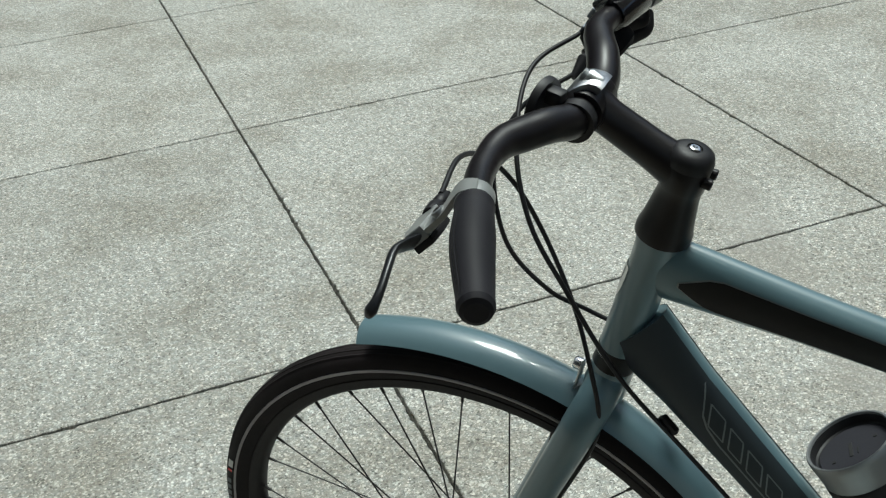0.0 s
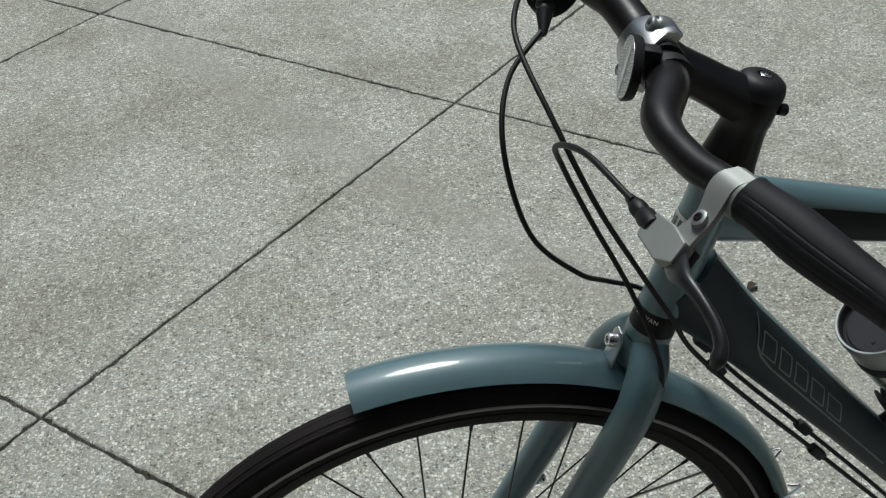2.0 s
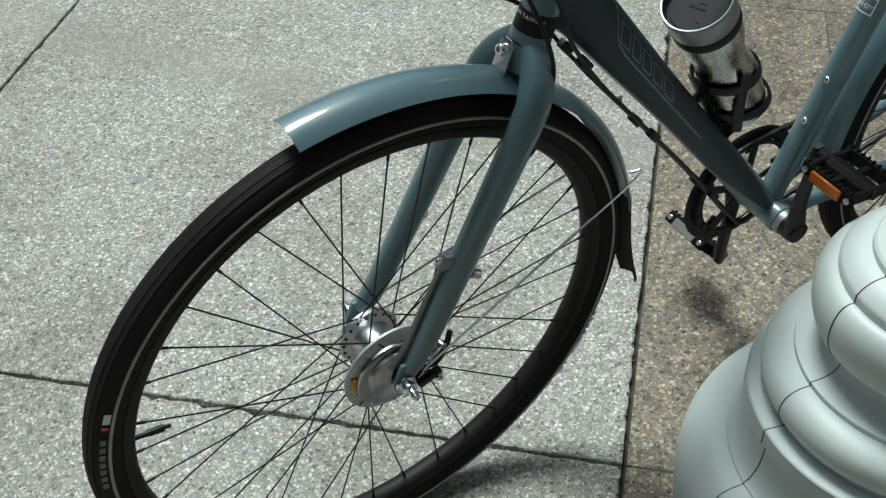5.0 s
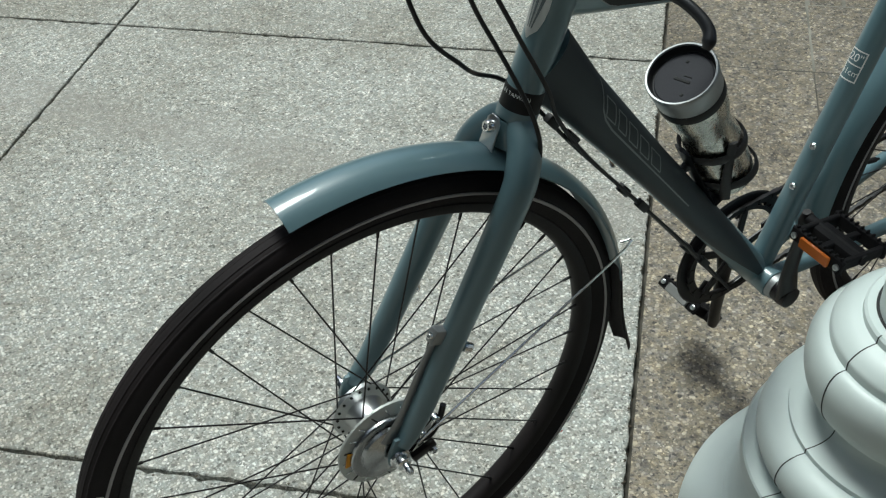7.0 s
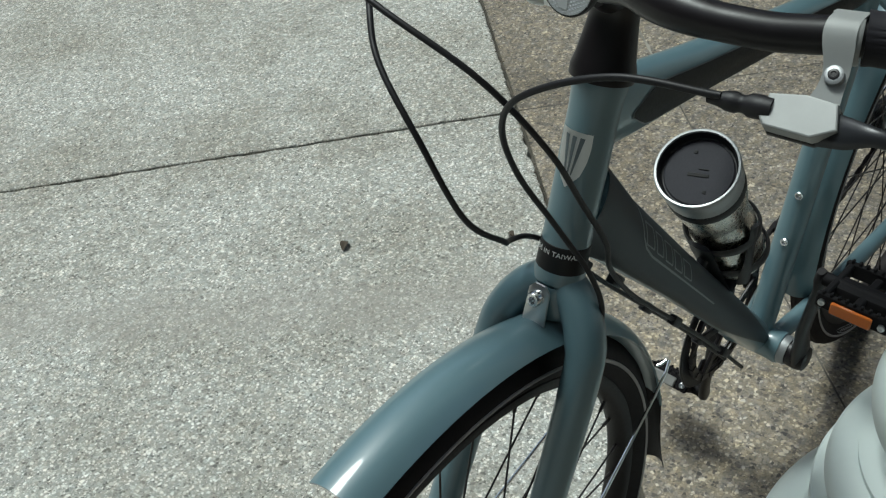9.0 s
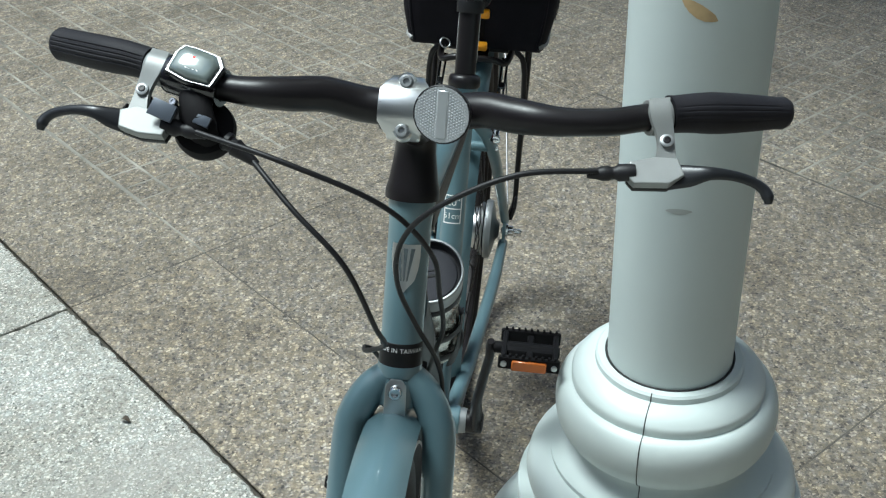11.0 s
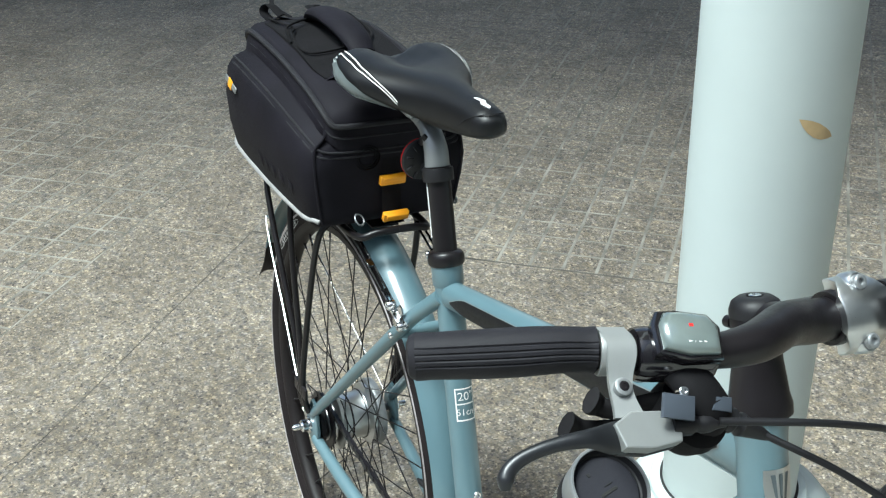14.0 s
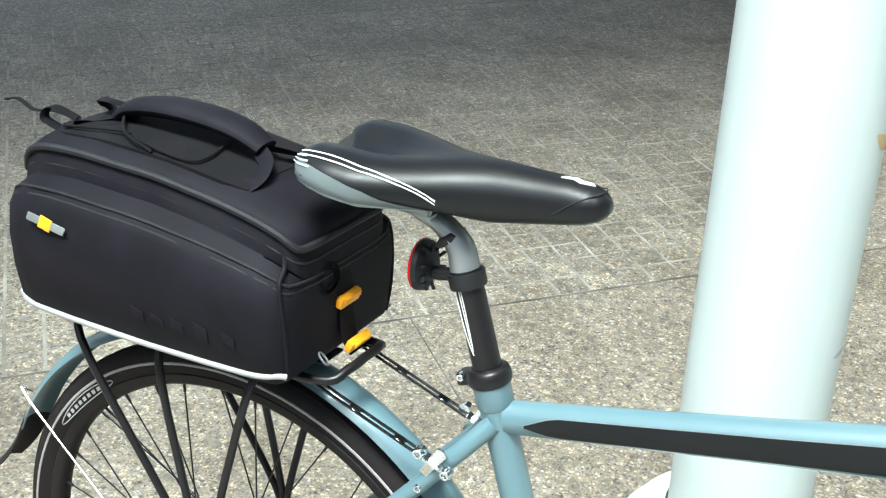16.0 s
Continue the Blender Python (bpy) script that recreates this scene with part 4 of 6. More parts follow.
tube(bm, [stem_top, stem_top + stem_dir * 0.35, stem_top + stem_dir * 0.8, BAR - stem_dir.normalized() * 0.006], [0.021, 0.0175, 0.0165, 0.019], 24, (0, 1, 0), [0.018, 0.0165, 0.0165, 0.0195])
lathe(bm, [(0.013, -0.0205), (0.019, -0.0205), (0.0195, -0.018), (0.0195, 0.018), (0.019, 0.0205), (0.013, 0.0205)], aim(BAR, Y, (0, 0, 1)), 28)
stem = part("stem", bm, BLACK_SATIN, bike, "black adjustable stem over a tapered spacer")
bm = bmesh.new()
lathe(bm, [(0.0, 0.264), (0.006, 0.264), (0.007, 0.266), (0.0135, 0.2655), (0.0185, 0.262), (0.0205, 0.256), (0.0205, 0.250), (0.0, 0.250)], aim(HEAD_LOW, UP), 28)
part("top_cap", bm, BLACK_PLASTIC, stem, "black top cap")
screw(stem, steer(0.265), UP, 0.005, 0.002)
for s in (-1, 1):
    screw(stem, steer(0.243, -0.021, s * 0.009), -FWD, 0.005, 0.004, BLACK_SATIN)
FACE = Vector((0.845, 0, 0.535))
UPF = Vector((-FACE.z, 0, FACE.x))
bm = bmesh.new()
rings = []
for k in range(13):
    a = -1.75 + 3.5 * k / 12
    half = 0.0215 if abs(a) < 0.62 else 0.0215 - 0.0075 * min(1, (abs(a) - 0.62) / 0.5)
    out = FACE * math.cos(a) * 0.0215 + UPF * math.sin(a) * (0.0235 + 0.004 * abs(math.sin(a)))
    low = FACE * math.cos(a) * 0.0150 + UPF * math.sin(a) * 0.0155
    rings.append([BAR + low - Y * half, BAR + out * 0.96 - Y * half, BAR + out - Y * (half - 0.002), BAR + out + Y * (half - 0.002), BAR + out * 0.96 + Y * half, BAR + low + Y * half])
loft(bm, rings)
face = part("face_plate", bm, ALLOY, stem, "silver bar clamp plate")
for s in (-1, 1):
    bm = bmesh.new()
    lathe(bm, [(0.0, -0.012), (0.0085, -0.012), (0.0085, -0.001), (0.0070, 0.0015), (0.0, 0.0015)], aim(BAR + UPF * s * 0.0205 + FACE * 0.0125, FACE), 18)
    part("bolt_boss", bm, ALLOY, face)
    screw(face, BAR + UPF * s * 0.0205 + FACE * 0.0155, FACE, 0.0056, 0.003, GREY_ALLOY)

BAR_LINE = [(0.910, 0.0, 1.0150), (0.911, 0.036, 1.0165), (0.920, 0.067, 1.0260), (0.931, 0.090, 1.0290), (0.9395, 0.111, 1.0315), (0.9410, 0.131, 1.0320), (0.9385, 0.151, 1.0325), (0.934, 0.171, 1.0330), (0.927, 0.190, 1.0345), (0.920, 0.208, 1.0360), (0.909, 0.235, 1.0360), (0.895, 0.268, 1.0330), (0.872, 0.314, 1.0275)]
half_line = bend(BAR_LINE, 6)
full = [Vector((p.x, -p.y, p.z)) for p in reversed(half_line[1:])] + half_line
bm = bmesh.new()
tube(bm, full, [0.0112, 0.0112, 0.0112, 0.0113, 0.0145, 0.0155, 0.0155, 0.0145, 0.0113, 0.0112, 0.0112, 0.0112], 20)
handlebar = part("handlebar", bm, BLACK_SATIN, bike, "black swept handlebar")
BAR_SET = Matrix.Translation(BAR) @ Matrix.Rotation(radians(-0.4), 4, UP) @ Matrix.Rotation(radians(-0.3), 4, "X") @ Matrix.Translation(-BAR + Vector((0, 0, -0.002)))
handlebar.matrix_local = BAR_SET


def grip(s):
    line = [Vector((p.x, s * p.y, p.z)) for p in half_line if p.y > 0.215]
    bm = bmesh.new()
    rings = []
    n = len(line)
    for i, p in enumerate(line):
        d = (line[min(i + 1, n - 1)] - line[max(i - 1, 0)]).normalized()
        u = Vector((0, 0, 1)) - d * d.z
        u.normalize()
        v = d.cross(u)
        f = i / (n - 1)
        base = (0.0146 if s > 0 else 0.0133) + (0.0022 if s > 0 else 0.0014) * math.sin(f * 2.6) ** 2 - (0.0026 * max(0.0, f - 0.45) / 0.55 if s > 0 else 0.0) + (0.0006 if i in (0, n - 1) else 0)
        ring = []
        for k in range(96):
            a = 2 * math.pi * k / 96
            # ribs along the front
            groove = (-0.0004 if s > 0 else -0.0009) if (k in ((12, 16, 20, 24) if s > 0 else (84, 80, 76, 72)) and 0 < i < n - 1) else 0.0
            ring.append(p + u * math.cos(a) * (base + groove) * 1.06 + v * math.sin(a) * (base + groove) * 0.98)
        rings.append(ring)
    d = (line[-1] - line[-2]).normalized()
    mid = line[-1] + d * 0.004
    rings.append([mid + (q - line[-1]) * 0.86 for q in rings[-1]])
    rings.append([mid + d * 0.0015 + (q - line[-1]) * 0.62 for q in rings[-3 + 1]])
    loft(bm, rings)
    return part("grip", bm, GRIP_RUBBER, handlebar, "dark grey ribbed rubber grip", 24)


for s in (-1, 1):
    grip(s)


def brake_lever(s):
    """s: 1 for the rider's left. Clamp, silver body and black blade."""
    lev = tagged(new("brake_lever"), "silver and black brake lever")
    lev.parent = bike
    lev.matrix_local = BAR_SET
    at = Vector((0.921, s * 0.207, 1.0350))
    along = Vector((-0.35, s * 1.0, 0.02)).normalized()
    m = aim(at, along, (0, 0, 1))
    bm = bmesh.new()
    lathe(bm, [(0.0112, -0.0088), (0.0142, -0.0088), (0.0147, -0.0076), (0.0147, 0.0076), (0.0142, 0.0088), (0.0112, 0.0088)], m, 28)
    # flat strap from the top of the bar to the body
    line = bend([at + Vector((-0.004, 0, 0.0135)), at + Vector((0.010, 0, 0.0095)), Vector((0.944, s * 0.214, 1.0262)), Vector((0.959, s * 0.215, 1.0125))], 5)
    rings = []
    for i, p in enumerate(line):
        f = i / (len(line) - 1)
        d = (line[min(i + 1, len(line) - 1)] - line[max(i - 1, 0)]).normalized()
        wide = 0.0088 if f < 0.45 else 0.0088 - 0.0022 * math.sin((f - 0.45) / 0.55 * math.pi) + 0.0012 * (f - 0.45)
        nrm = d.cross(along).normalized()
        rings.append([p + along * wide + nrm * 0.0022, p - along * wide + nrm * 0.0022, p - along * wide - nrm * 0.0022, p + along * wide - nrm * 0.0022])
    loft(bm, rings)
    clamp = part("clamp", bm, LEVER_ALLOY, lev, "satin silver bar clamp", 30)
    screw(clamp, Vector((0.9475, s * 0.2145, 1.0275)), Vector((0.62, 0.0, 0.78)), 0.0056, 0.0020, GREY_ALLOY)
    screw(clamp, Vector((0.9475, s * 0.2145, 1.0275)) + Vector((0.62, 0.0, 0.78)) * 0.0019, Vector((0.62, 0.0, 0.78)), 0.0032, 0.0007, BLACK_SATIN)
    # body: a five-sided silver housing
    bm = bmesh.new()
    bx = Vector((-0.25, s * 1.0, -0.08)).normalized()
    bmx = aim(Vector((0.966, s * 0.206, 1.0065)), Vector((0.62, 0, 0.78)), bx)
    outline = [(-0.0105, 0.020), (0.004, 0.024), (0.0110, 0.011), (0.0095, -0.016), (0.003, -0.021), (-0.0095, -0.018), (-0.0125, 0.002)]
    slab_of(bm, outline, bmx, 0.011, 0.0011)
    part("body", bm, LEVER_ALLOY, lev, "silver lever body", 16)
    bm = bmesh.new()
    slab_of(bm, [(x * 1.02, y * 1.0) for x, y in outline], bmx @ pose(0, 0, -0.0085), 0.006, 0.001)
    part("underside", bm, BLACK_PLASTIC, lev)
    # barrel adjuster towards the stem
    bm = bmesh.new()
    inward = Vector((0.12, -s, -0.10)).normalized()
    lathe(bm, [(0, -0.004), (0.0065, -0.004), (0.0070, 0.0), (0.0070, 0.009), (0.0052, 0.012), (0.0052, 0.015), (0.0062, 0.017), (0.0060, 0.022), (0.0042, 0.028), (0.0034, 0.034), (0, 0.034)], aim(Vector((0.968, s * 0.188, 1.0070)), inward), 16)
    part("cable_adjuster", bm, BLACK_PLASTIC, lev, "black barrel adjuster")
    # blade: hooked, with a ball end
    bm = bmesh.new()
    pts = bend([Vector((0.962, s * 0.219, 1.003)), Vector((0.966, s * 0.235, 1.008)), Vector((0.967, s * 0.250, 1.0125)), Vector((0.963, s * 0.268, 1.0105)), Vector((0.960, s * 0.284, 1.0055)), Vector((0.960, s * 0.294, 1.0000)), Vector((0.9625, s * 0.2985, 0.9945)), Vector((0.9650, s * 0.2995, 0.9895))], 5)
    tube(bm, pts, [0.0036, 0.0034, 0.0033, 0.0032, 0.0032, 0.0036, 0.0048, 0.003], 14, (0.6, 0, -0.8), [0.0105, 0.0088, 0.0053, 0.0042, 0.0042, 0.0046, 0.0052, 0.003])
    part("blade", bm, BLADE_GREY, lev, "black curved lever blade")
    return lev


for s in (1, -1):
    brake_lever(s)

# gear shifter on the right
shifter = tagged(new("gear_shifter"), "black thumb shifter with a clear gear window")
shifter.parent = bike
shifter.matrix_local = BAR_SET @ Matrix.Translation((0.004, -0.007, 0.000))
along = Vector((-0.25, -0.96, 0.06)).normalized()
at = Vector((0.930, -0.166, 1.0335))
bm = bmesh.new()
lathe(bm, [(0.011, -0.026), (0.0155, -0.026), (0.0172, -0.022), (0.0172, 0.020), (0.0160, 0.024), (0.011, 0.024)], aim(at, along), 28)
part("body", bm, GLOSS_BLACK, shifter, "glossy black clamp round the bar")
wm = aim(at + Vector((0.0095, 0.004, 0.0165)), Vector((0.55, 0, 0.83)), along)
OUT = [(-0.0135, -0.0195), (0.006, -0.0215), (0.0140, -0.0150), (0.0155, 0.004), (0.0145, 0.0165), (0.006, 0.0205), (-0.0115, 0.0205), (-0.0150, 0.002)]
bm = bmesh.new()
loft(bm, [[wm @ Vector((x * f, y * f, h)) for x, y in OUT] for f, h in ((0.92, -0.012), (1.08, -0.006), (1.10, 0.0), (1.04, 0.0022))])
part("bezel", bm, GLOSS_BLACK, shifter, "glossy black bezel", 30)
bm = bmesh.new()
loft(bm, [[wm @ Vector((x * f, y * f, h)) for x, y in OUT] for f, h in ((0.92, 0.0015), (0.91, 0.0042), (0.86, 0.0062), (0.70, 0.0078), (0.42, 0.0088), (0.15, 0.0092))])
window = part("gear_window", bm, WINDOW_PLASTIC, shifter, "domed clear window showing the gear", 70)
bm = bmesh.new()
slab_of(bm, [(-0.0042, -0.0014), (0.0042, -0.0014), (0.0042, 0.0014), (-0.0042, 0.0014)], wm @ pose(0.0062, 0.001, 0.0080, 0, 12), 0.0012)
part("gear_marker", bm, material("marker_red", (0.8, 0.02, 0.02), 0.4)[0], window, "small red gear marker")
for x, y, sx, sy in ((-0.0050, -0.0100, 0.0052, 0.0026), (-0.0050, -0.0062, 0.0052, 0.0018), (-0.0050, -0.0030, 0.0052, 0.0024), (-0.0050, 0.0004, 0.0052, 0.0018), (-0.0050, 0.0036, 0.0052, 0.0026), (-0.0050, 0.0074, 0.0052, 0.0022), (0.0078, -0.0085, 0.0026, 0.0012), (0.0078, 0.0095, 0.0026, 0.0012)):
    bm = bmesh.new()
    box(bm, wm @ pose(x, y, 0.0083 if abs(y) < 0.007 else 0.0074, math.degrees(-y * 9), x * 900, 12), sx, sy, 0.0008)
    part("gear_scale", bm, WHITE_PRINT, window, "white scale block")
# bracket down to the cable drum, with a blue-grey plate on its face
bm = bmesh.new()
tube(bm, bend([at + Vector((0.004, 0.004, -0.004)), at + Vector((0.022, 0.006, -0.012)), at + Vector((0.030, 0.010, -0.026)), at + Vector((0.026, 0.014, -0.040))], 5), [0.009, 0.0085, 0.010, 0.009], 14, along, [0.017, 0.014, 0.017, 0.014])
lathe(bm, [(0.0, -0.013), (0.020, -0.013), (0.0245, -0.009), (0.0260, 0.0), (0.0245, 0.008), (0.018, 0.012), (0.0, 0.012)], aim(at + Vector((0.014, 0.010, -0.037)), Vector((0.66, 0.1, 0.74))), 32)
part("cable_drum", bm, PEDAL_BLACK, shifter, "round black cable drum")
for dx, dy, dz, f in ((0.0365, -0.018, -0.0120, 0.80), (0.0360, 0.015, -0.0180, 0.5)):
    bm = bmesh.new()
    slab_of(bm, [(-0.010 * f, -0.013 * f), (0.008 * f, -0.015 * f), (0.011 * f, 0.011 * f), (-0.007 * f, 0.014 * f)], aim(at + Vector((dx, dy, dz)), Vector((0.80, 0, 0.60)), along), 0.004, 0.001)
    part("emblem_plate", bm, PLATE_BLUE, shifter, "blue-grey face plate")
screw(shifter, at + Vector((0.0300, -0.010, -0.0065)), Vector((0.75, -0.1, 0.65)), 0.0032, 0.002)
for dy, dz, reach in ((-0.022, -0.026, 0.030), (-0.024, -0.040, 0.044)):
    bm = bmesh.new()
    tube(bm, bend([at + Vector((0.012, 0.004, dz)), at + Vector((0.000, dy - 0.010, dz - 0.006)), at + Vector((-0.006, dy - reach * 0.7, dz - 0.005)), at + Vector((-0.002, dy - reach, dz + 0.004))], 5), [0.0045, 0.0040, 0.0040, 0.0045], 10, (0, 0, 1), [0.009, 0.007, 0.007, 0.009])
    part("thumb_lever", bm, PEDAL_BLACK, shifter, "black curved thumb lever")
bm = bmesh.new()
lathe(bm, [(0, 0), (0.0075, 0), (0.0085, 0.004), (0.0065, 0.006), (0.0065, 0.009), (0.0080, 0.011), (0.006, 0.020), (0.004, 0.030), (0.003, 0.034), (0, 0.034)], aim(at + Vector((0.026, 0.030, -0.038)), Vector((0.25, 0.85, -0.45))), 14)
part("cable_boot", bm, BLACK_PLASTIC, shifter, "black cable boot")

# round front reflector beside the clamp
refl = tagged(new("front_reflector"), "round clear front reflector")
refl.parent = bike
rm = aim(Vector((0.940, 0.0335, 1.0255)), Vector((0.96, -0.18, 0.22)))
bm = bmesh.new()
lathe(bm, [(0, -0.006), (0.023, -0.006), (0.0242, -0.003), (0.0245, 0.001), (0.0238, 0.0016), (0, 0.001)], rm, 40)
box(bm, rm @ pose(-0.012, 0, -0.012), 0.014, 0.014, 0.018, 0.003)
tube(bm, [Vector((0.910, 0.030, 1.0135)), Vector((0.910, 0.040, 1.0135))], 0.0185, 20)
part("housing", bm, BLACK_PLASTIC, refl)
glass, gn, gl, gb = material("clear_reflector", (0.48, 0.50, 0.51), 0.25, 0.35, 0.6, 0.5)
bm = bmesh.new()
lathe(bm, [(0.0232, 0.0010), (0.0230, 0.00180), (0, 0.00125)], rm, 40)
step = 0.0025
for i in range(-10, 11):
    for j in range(-11, 12):
        x, y = i * step + (j % 2) * step / 2, j * step * 0.87
        if math.hypot(x, y) < 0.0228:
            lathe(bm, [(step * 0.56, 0.0013), (step * 0.30, 0.0018), (0, 0.0022)], rm @ pose(x, y, 0), 6)
part("lens", bm, glass, refl, "clear prismatic lens", 10)
bm = bmesh.new()
box(bm, rm @ pose(0, 0, 0.0016), 0.040, 0.0095, 0.0016, 0.0008, 1)
part("lens_band", bm, glass, refl, "smooth band across the lens")

# ---- cables
def cable(points, r=0.0024, label="black cable housing", mat=None):
    bm = bmesh.new()
    tube(bm, bend(points, 10), r, 10)
    return part("cable", bm, mat or BLACK_PLASTIC, bike, label)


CABLES = [
    # left lever to the front brake
    [(0.974, 0.162, 1.0055), (0.988, 0.099, 1.002), (0.994, 0.039, 0.970), (0.980, 0.009, 0.926), (0.956, 0.003, 0.868), (0.926, 0.017, 0.804), (0.905, 0.037, 0.747), (0.897, 0.043, 0.700), (0.908, 0.034, 0.650), (0.950, 0.030, 0.560), (1.000, 0.032, 0.460), (1.022, 0.044, 0.392)],
    # right lever to the rear brake, under the down tube
    [(0.974, -0.162, 1.0060), (0.998, -0.085, 0.999), (0.984, -0.007, 0.960), (0.959, 0.032, 0.903), (0.925, 0.038, 0.838), (0.892, 0.040, 0.777), (0.866, 0.030, 0.724), (0.806, 0.0185, 0.642), (0.716, 0.0175, 0.537), (0.615, 0.016, 0.418), (0.512, 0.012, 0.290)],
    # gear cable, a wide loop ahead of the head tube
    [(0.966, -0.120, 0.982), (1.006, -0.077, 0.962), (1.020, -0.032, 0.922), (1.004, -0.008, 0.852), (0.963, -0.006, 0.804), (0.930, -0.028, 0.770), (0.895, -0.035, 0.748), (0.866, -0.030, 0.720), (0.806, -0.0185, 0.642), (0.716, -0.0175, 0.537), (0.615, -0.016, 0.418), (0.512, -0.012, 0.290)],
]
for c in CABLES:
    cable(c)
for x, z in ((0.836, 0.683), (0.716, 0.537), (0.586, 0.383)):
    for s in (-1, 1):
        bm = bmesh.new()
        box(bm, aim(Vector((x, s * 0.0170, z)), (DT_B - DT_A).normalized()), 0.011, 0.009, 0.022, 0.002)
        part("cable_guide", bm, BLACK_PLASTIC, frame_ob)

# ---- seat post, collar, saddle, light
post = bmesh.new()
lathe(post, [(0, 0.46), (0.0148, 0.46), (0.0148, 0.612), (0.0165, 0.613), (0.0165, 0.622), (0.0, 0.622)], aim(BB, SEAT_UP), 24)
seatpost = part("seat_post", post, BLACK_SATIN, bike, "black seat post with a silver head")
PT = BB + SEAT_UP * 0.622
bm = bmesh.new()
tube(bm, bend([PT, PT + SEAT_UP * 0.022, PT + SEAT_UP * 0.040 + Vector((-0.014, 0, 0.002)), PT + SEAT_UP * 0.048 + Vector((-0.036, 0, 0.004))], 5), [0.0152, 0.0145, 0.011, 0.008], 20, (0, 1, 0), [0.0152, 0.0145, 0.013, 0.016])
box(bm, Matrix.Translation(PT + Vector((-0.050, 0, 0.052))) @ pose(0, 0, 0, 0, 6), 0.040, 0.040, 0.007, 0.003)
head = part("post_head", bm, GREY_ALLOY, seatpost, "silver post head and clamp")
for s in (-1, 1):
    bm = bmesh.new()
    slab_of(bm, [(-0.013, 0.0), (-0.007, -0.005), (0.006, -0.0055), (0.013, -0.002), (0.010, 0.0035), (-0.004, 0.0045)], aim(PT + SEAT_UP * 0.026 + Vector((-0.010, s * 0.0118, 0.004)), Y * s, SEAT_UP + Vector((-0.5, 0, 0))), 0.004, 0.001)
    part("recess", bm, BLACK_SATIN, head, "dark cut-out")
    bm = bmesh.new()
    lathe(bm, [(0, -0.020), (0.0055, -0.020), (0.0062, -0.018), (0.0062, 0.018), (0.0055, 0.020), (0, 0.020)], aim(PT + Vector((-0.050, s * 0.023, 0.060)), Vector((1, 0, -0.06))), 16)
    part("rail_clamp", bm, GREY_ALLOY, head, "silver rail clamp")
for s in (-1, 1):
    bm = bmesh.new()
    a = PT + Vector((-0.052, 0, 0.066))
    tube(bm, bend([a + Vector((-0.09, s * 0.035, 0.018)), a + Vector((-0.05, s * 0.022, 0.002)), a + Vector((0.0, s * 0.021, 0.0)), a + Vector((0.05, s * 0.018, 0.004)), a + Vector((0.13, s * 0.006, 0.02))], 5), 0.0035, 10)
    part("saddle_rail", bm, BLACK_SATIN, seatpost, "dark saddle rail")
bm = bmesh.new()
lathe(bm, [(0.0155, 0.500), (0.0200, 0.500), (0.0225, 0.503), (0.0230, 0.509), (0.0220, 0.515), (0.0195, 0.518), (0.0155, 0.519)], aim(BB, SEAT_UP), 32)
box(bm, aim(BB + SEAT_UP * 0.508, SEAT_UP) @ pose(-0.026, 0, 0), 0.016, 0.02, 0.014, 0.003)
collar = part("seat_collar", bm, BLACK_SATIN, bike, "black seat clamp collar")
screw(collar, BB + SEAT_UP * 0.508 + Vector((-0.026, -0.011, -0.004)), -Y, 0.0045, 0.004)
side = Vector((SEAT_UP.z, 0, -SEAT_UP.x))
for s in (-1, 1):
    for turn, low in ((2.28, 0.536), (1.88, 0.548), (1.70, 0.540)):
        bm = bmesh.new()
        pts = []
        for k in range(13):
            f = k / 12
            around = turn + (1.80 - turn) * f ** 3
            pts.append(BB + SEAT_UP * (0.604 - (0.604 - low) * f) + (side * math.cos(around) + Y * s * math.sin(around)) * 0.0149)
        tube(bm, pts, 0.00055, 6)
        part("post_print", bm, WHITE_PRINT, seatpost, "white curved line printed on the post")


def saddle_ring(x, cz, half, top, low, crown, n=28):
    """One cross-section of the saddle at x: padded above, cut flat below."""
    ring = []
    for k in range(n):
        a = 2 * math.pi * k / n
        y = half * math.cos(a)
        if math.sin(a) >= 0:
            z = cz + top * abs(math.sin(a)) ** 0.75 - crown * math.exp(-((y / (half * 0.34)) ** 2))
        else:
            z = cz - low * abs(math.sin(a)) ** 0.8
        notch = 0.024 * math.exp(-((y / 0.026) ** 2)) * max(0.0, 1 - (x - 0.099) / 0.07)
        ring.append(Vector((x + notch, y, z)))
    return ring


bm = bmesh.new()
SADDLE = [(0.099, 0.972, 0.052, 0.008, 0.006, 0.004), (0.104, 0.972, 0.069, 0.018, 0.015, 0.012), (0.118, 0.970, 0.081, 0.027, 0.023, 0.021), (0.145, 0.967, 0.086, 0.031, 0.026, 0.022), (0.175, 0.964, 0.083, 0.031, 0.026, 0.016), (0.205, 0.962, 0.070, 0.032, 0.021, 0.008), (0.237, 0.960, 0.053, 0.034, 0.017, 0.002), (0.262, 0.960, 0.041, 0.035, 0.021, 0), (0.290, 0.961, 0.0325, 0.035, 0.023, 0), (0.330, 0.964, 0.0265, 0.031, 0.018, 0), (0.360, 0.967, 0.0235, 0.028, 0.015, 0), (0.380, 0.969, 0.0215, 0.0235, 0.012, 0), (0.392, 0.972, 0.016, 0.0155, 0.010, 0), (0.398, 0.974, 0.007, 0.007, 0.005, 0)]
xs = [r[0] for r in SADDLE]
rings = []
for x in np.concatenate([np.linspace(0.099, 0.125, 7), np.linspace(0.135, 0.37, 24), np.linspace(0.376, 0.398, 7)]):
    rings.append(saddle_ring(x, *[float(np.interp(x, xs, [r[j] for r in SADDLE])) for j in range(1, 6)]))
loft(bm, rings)
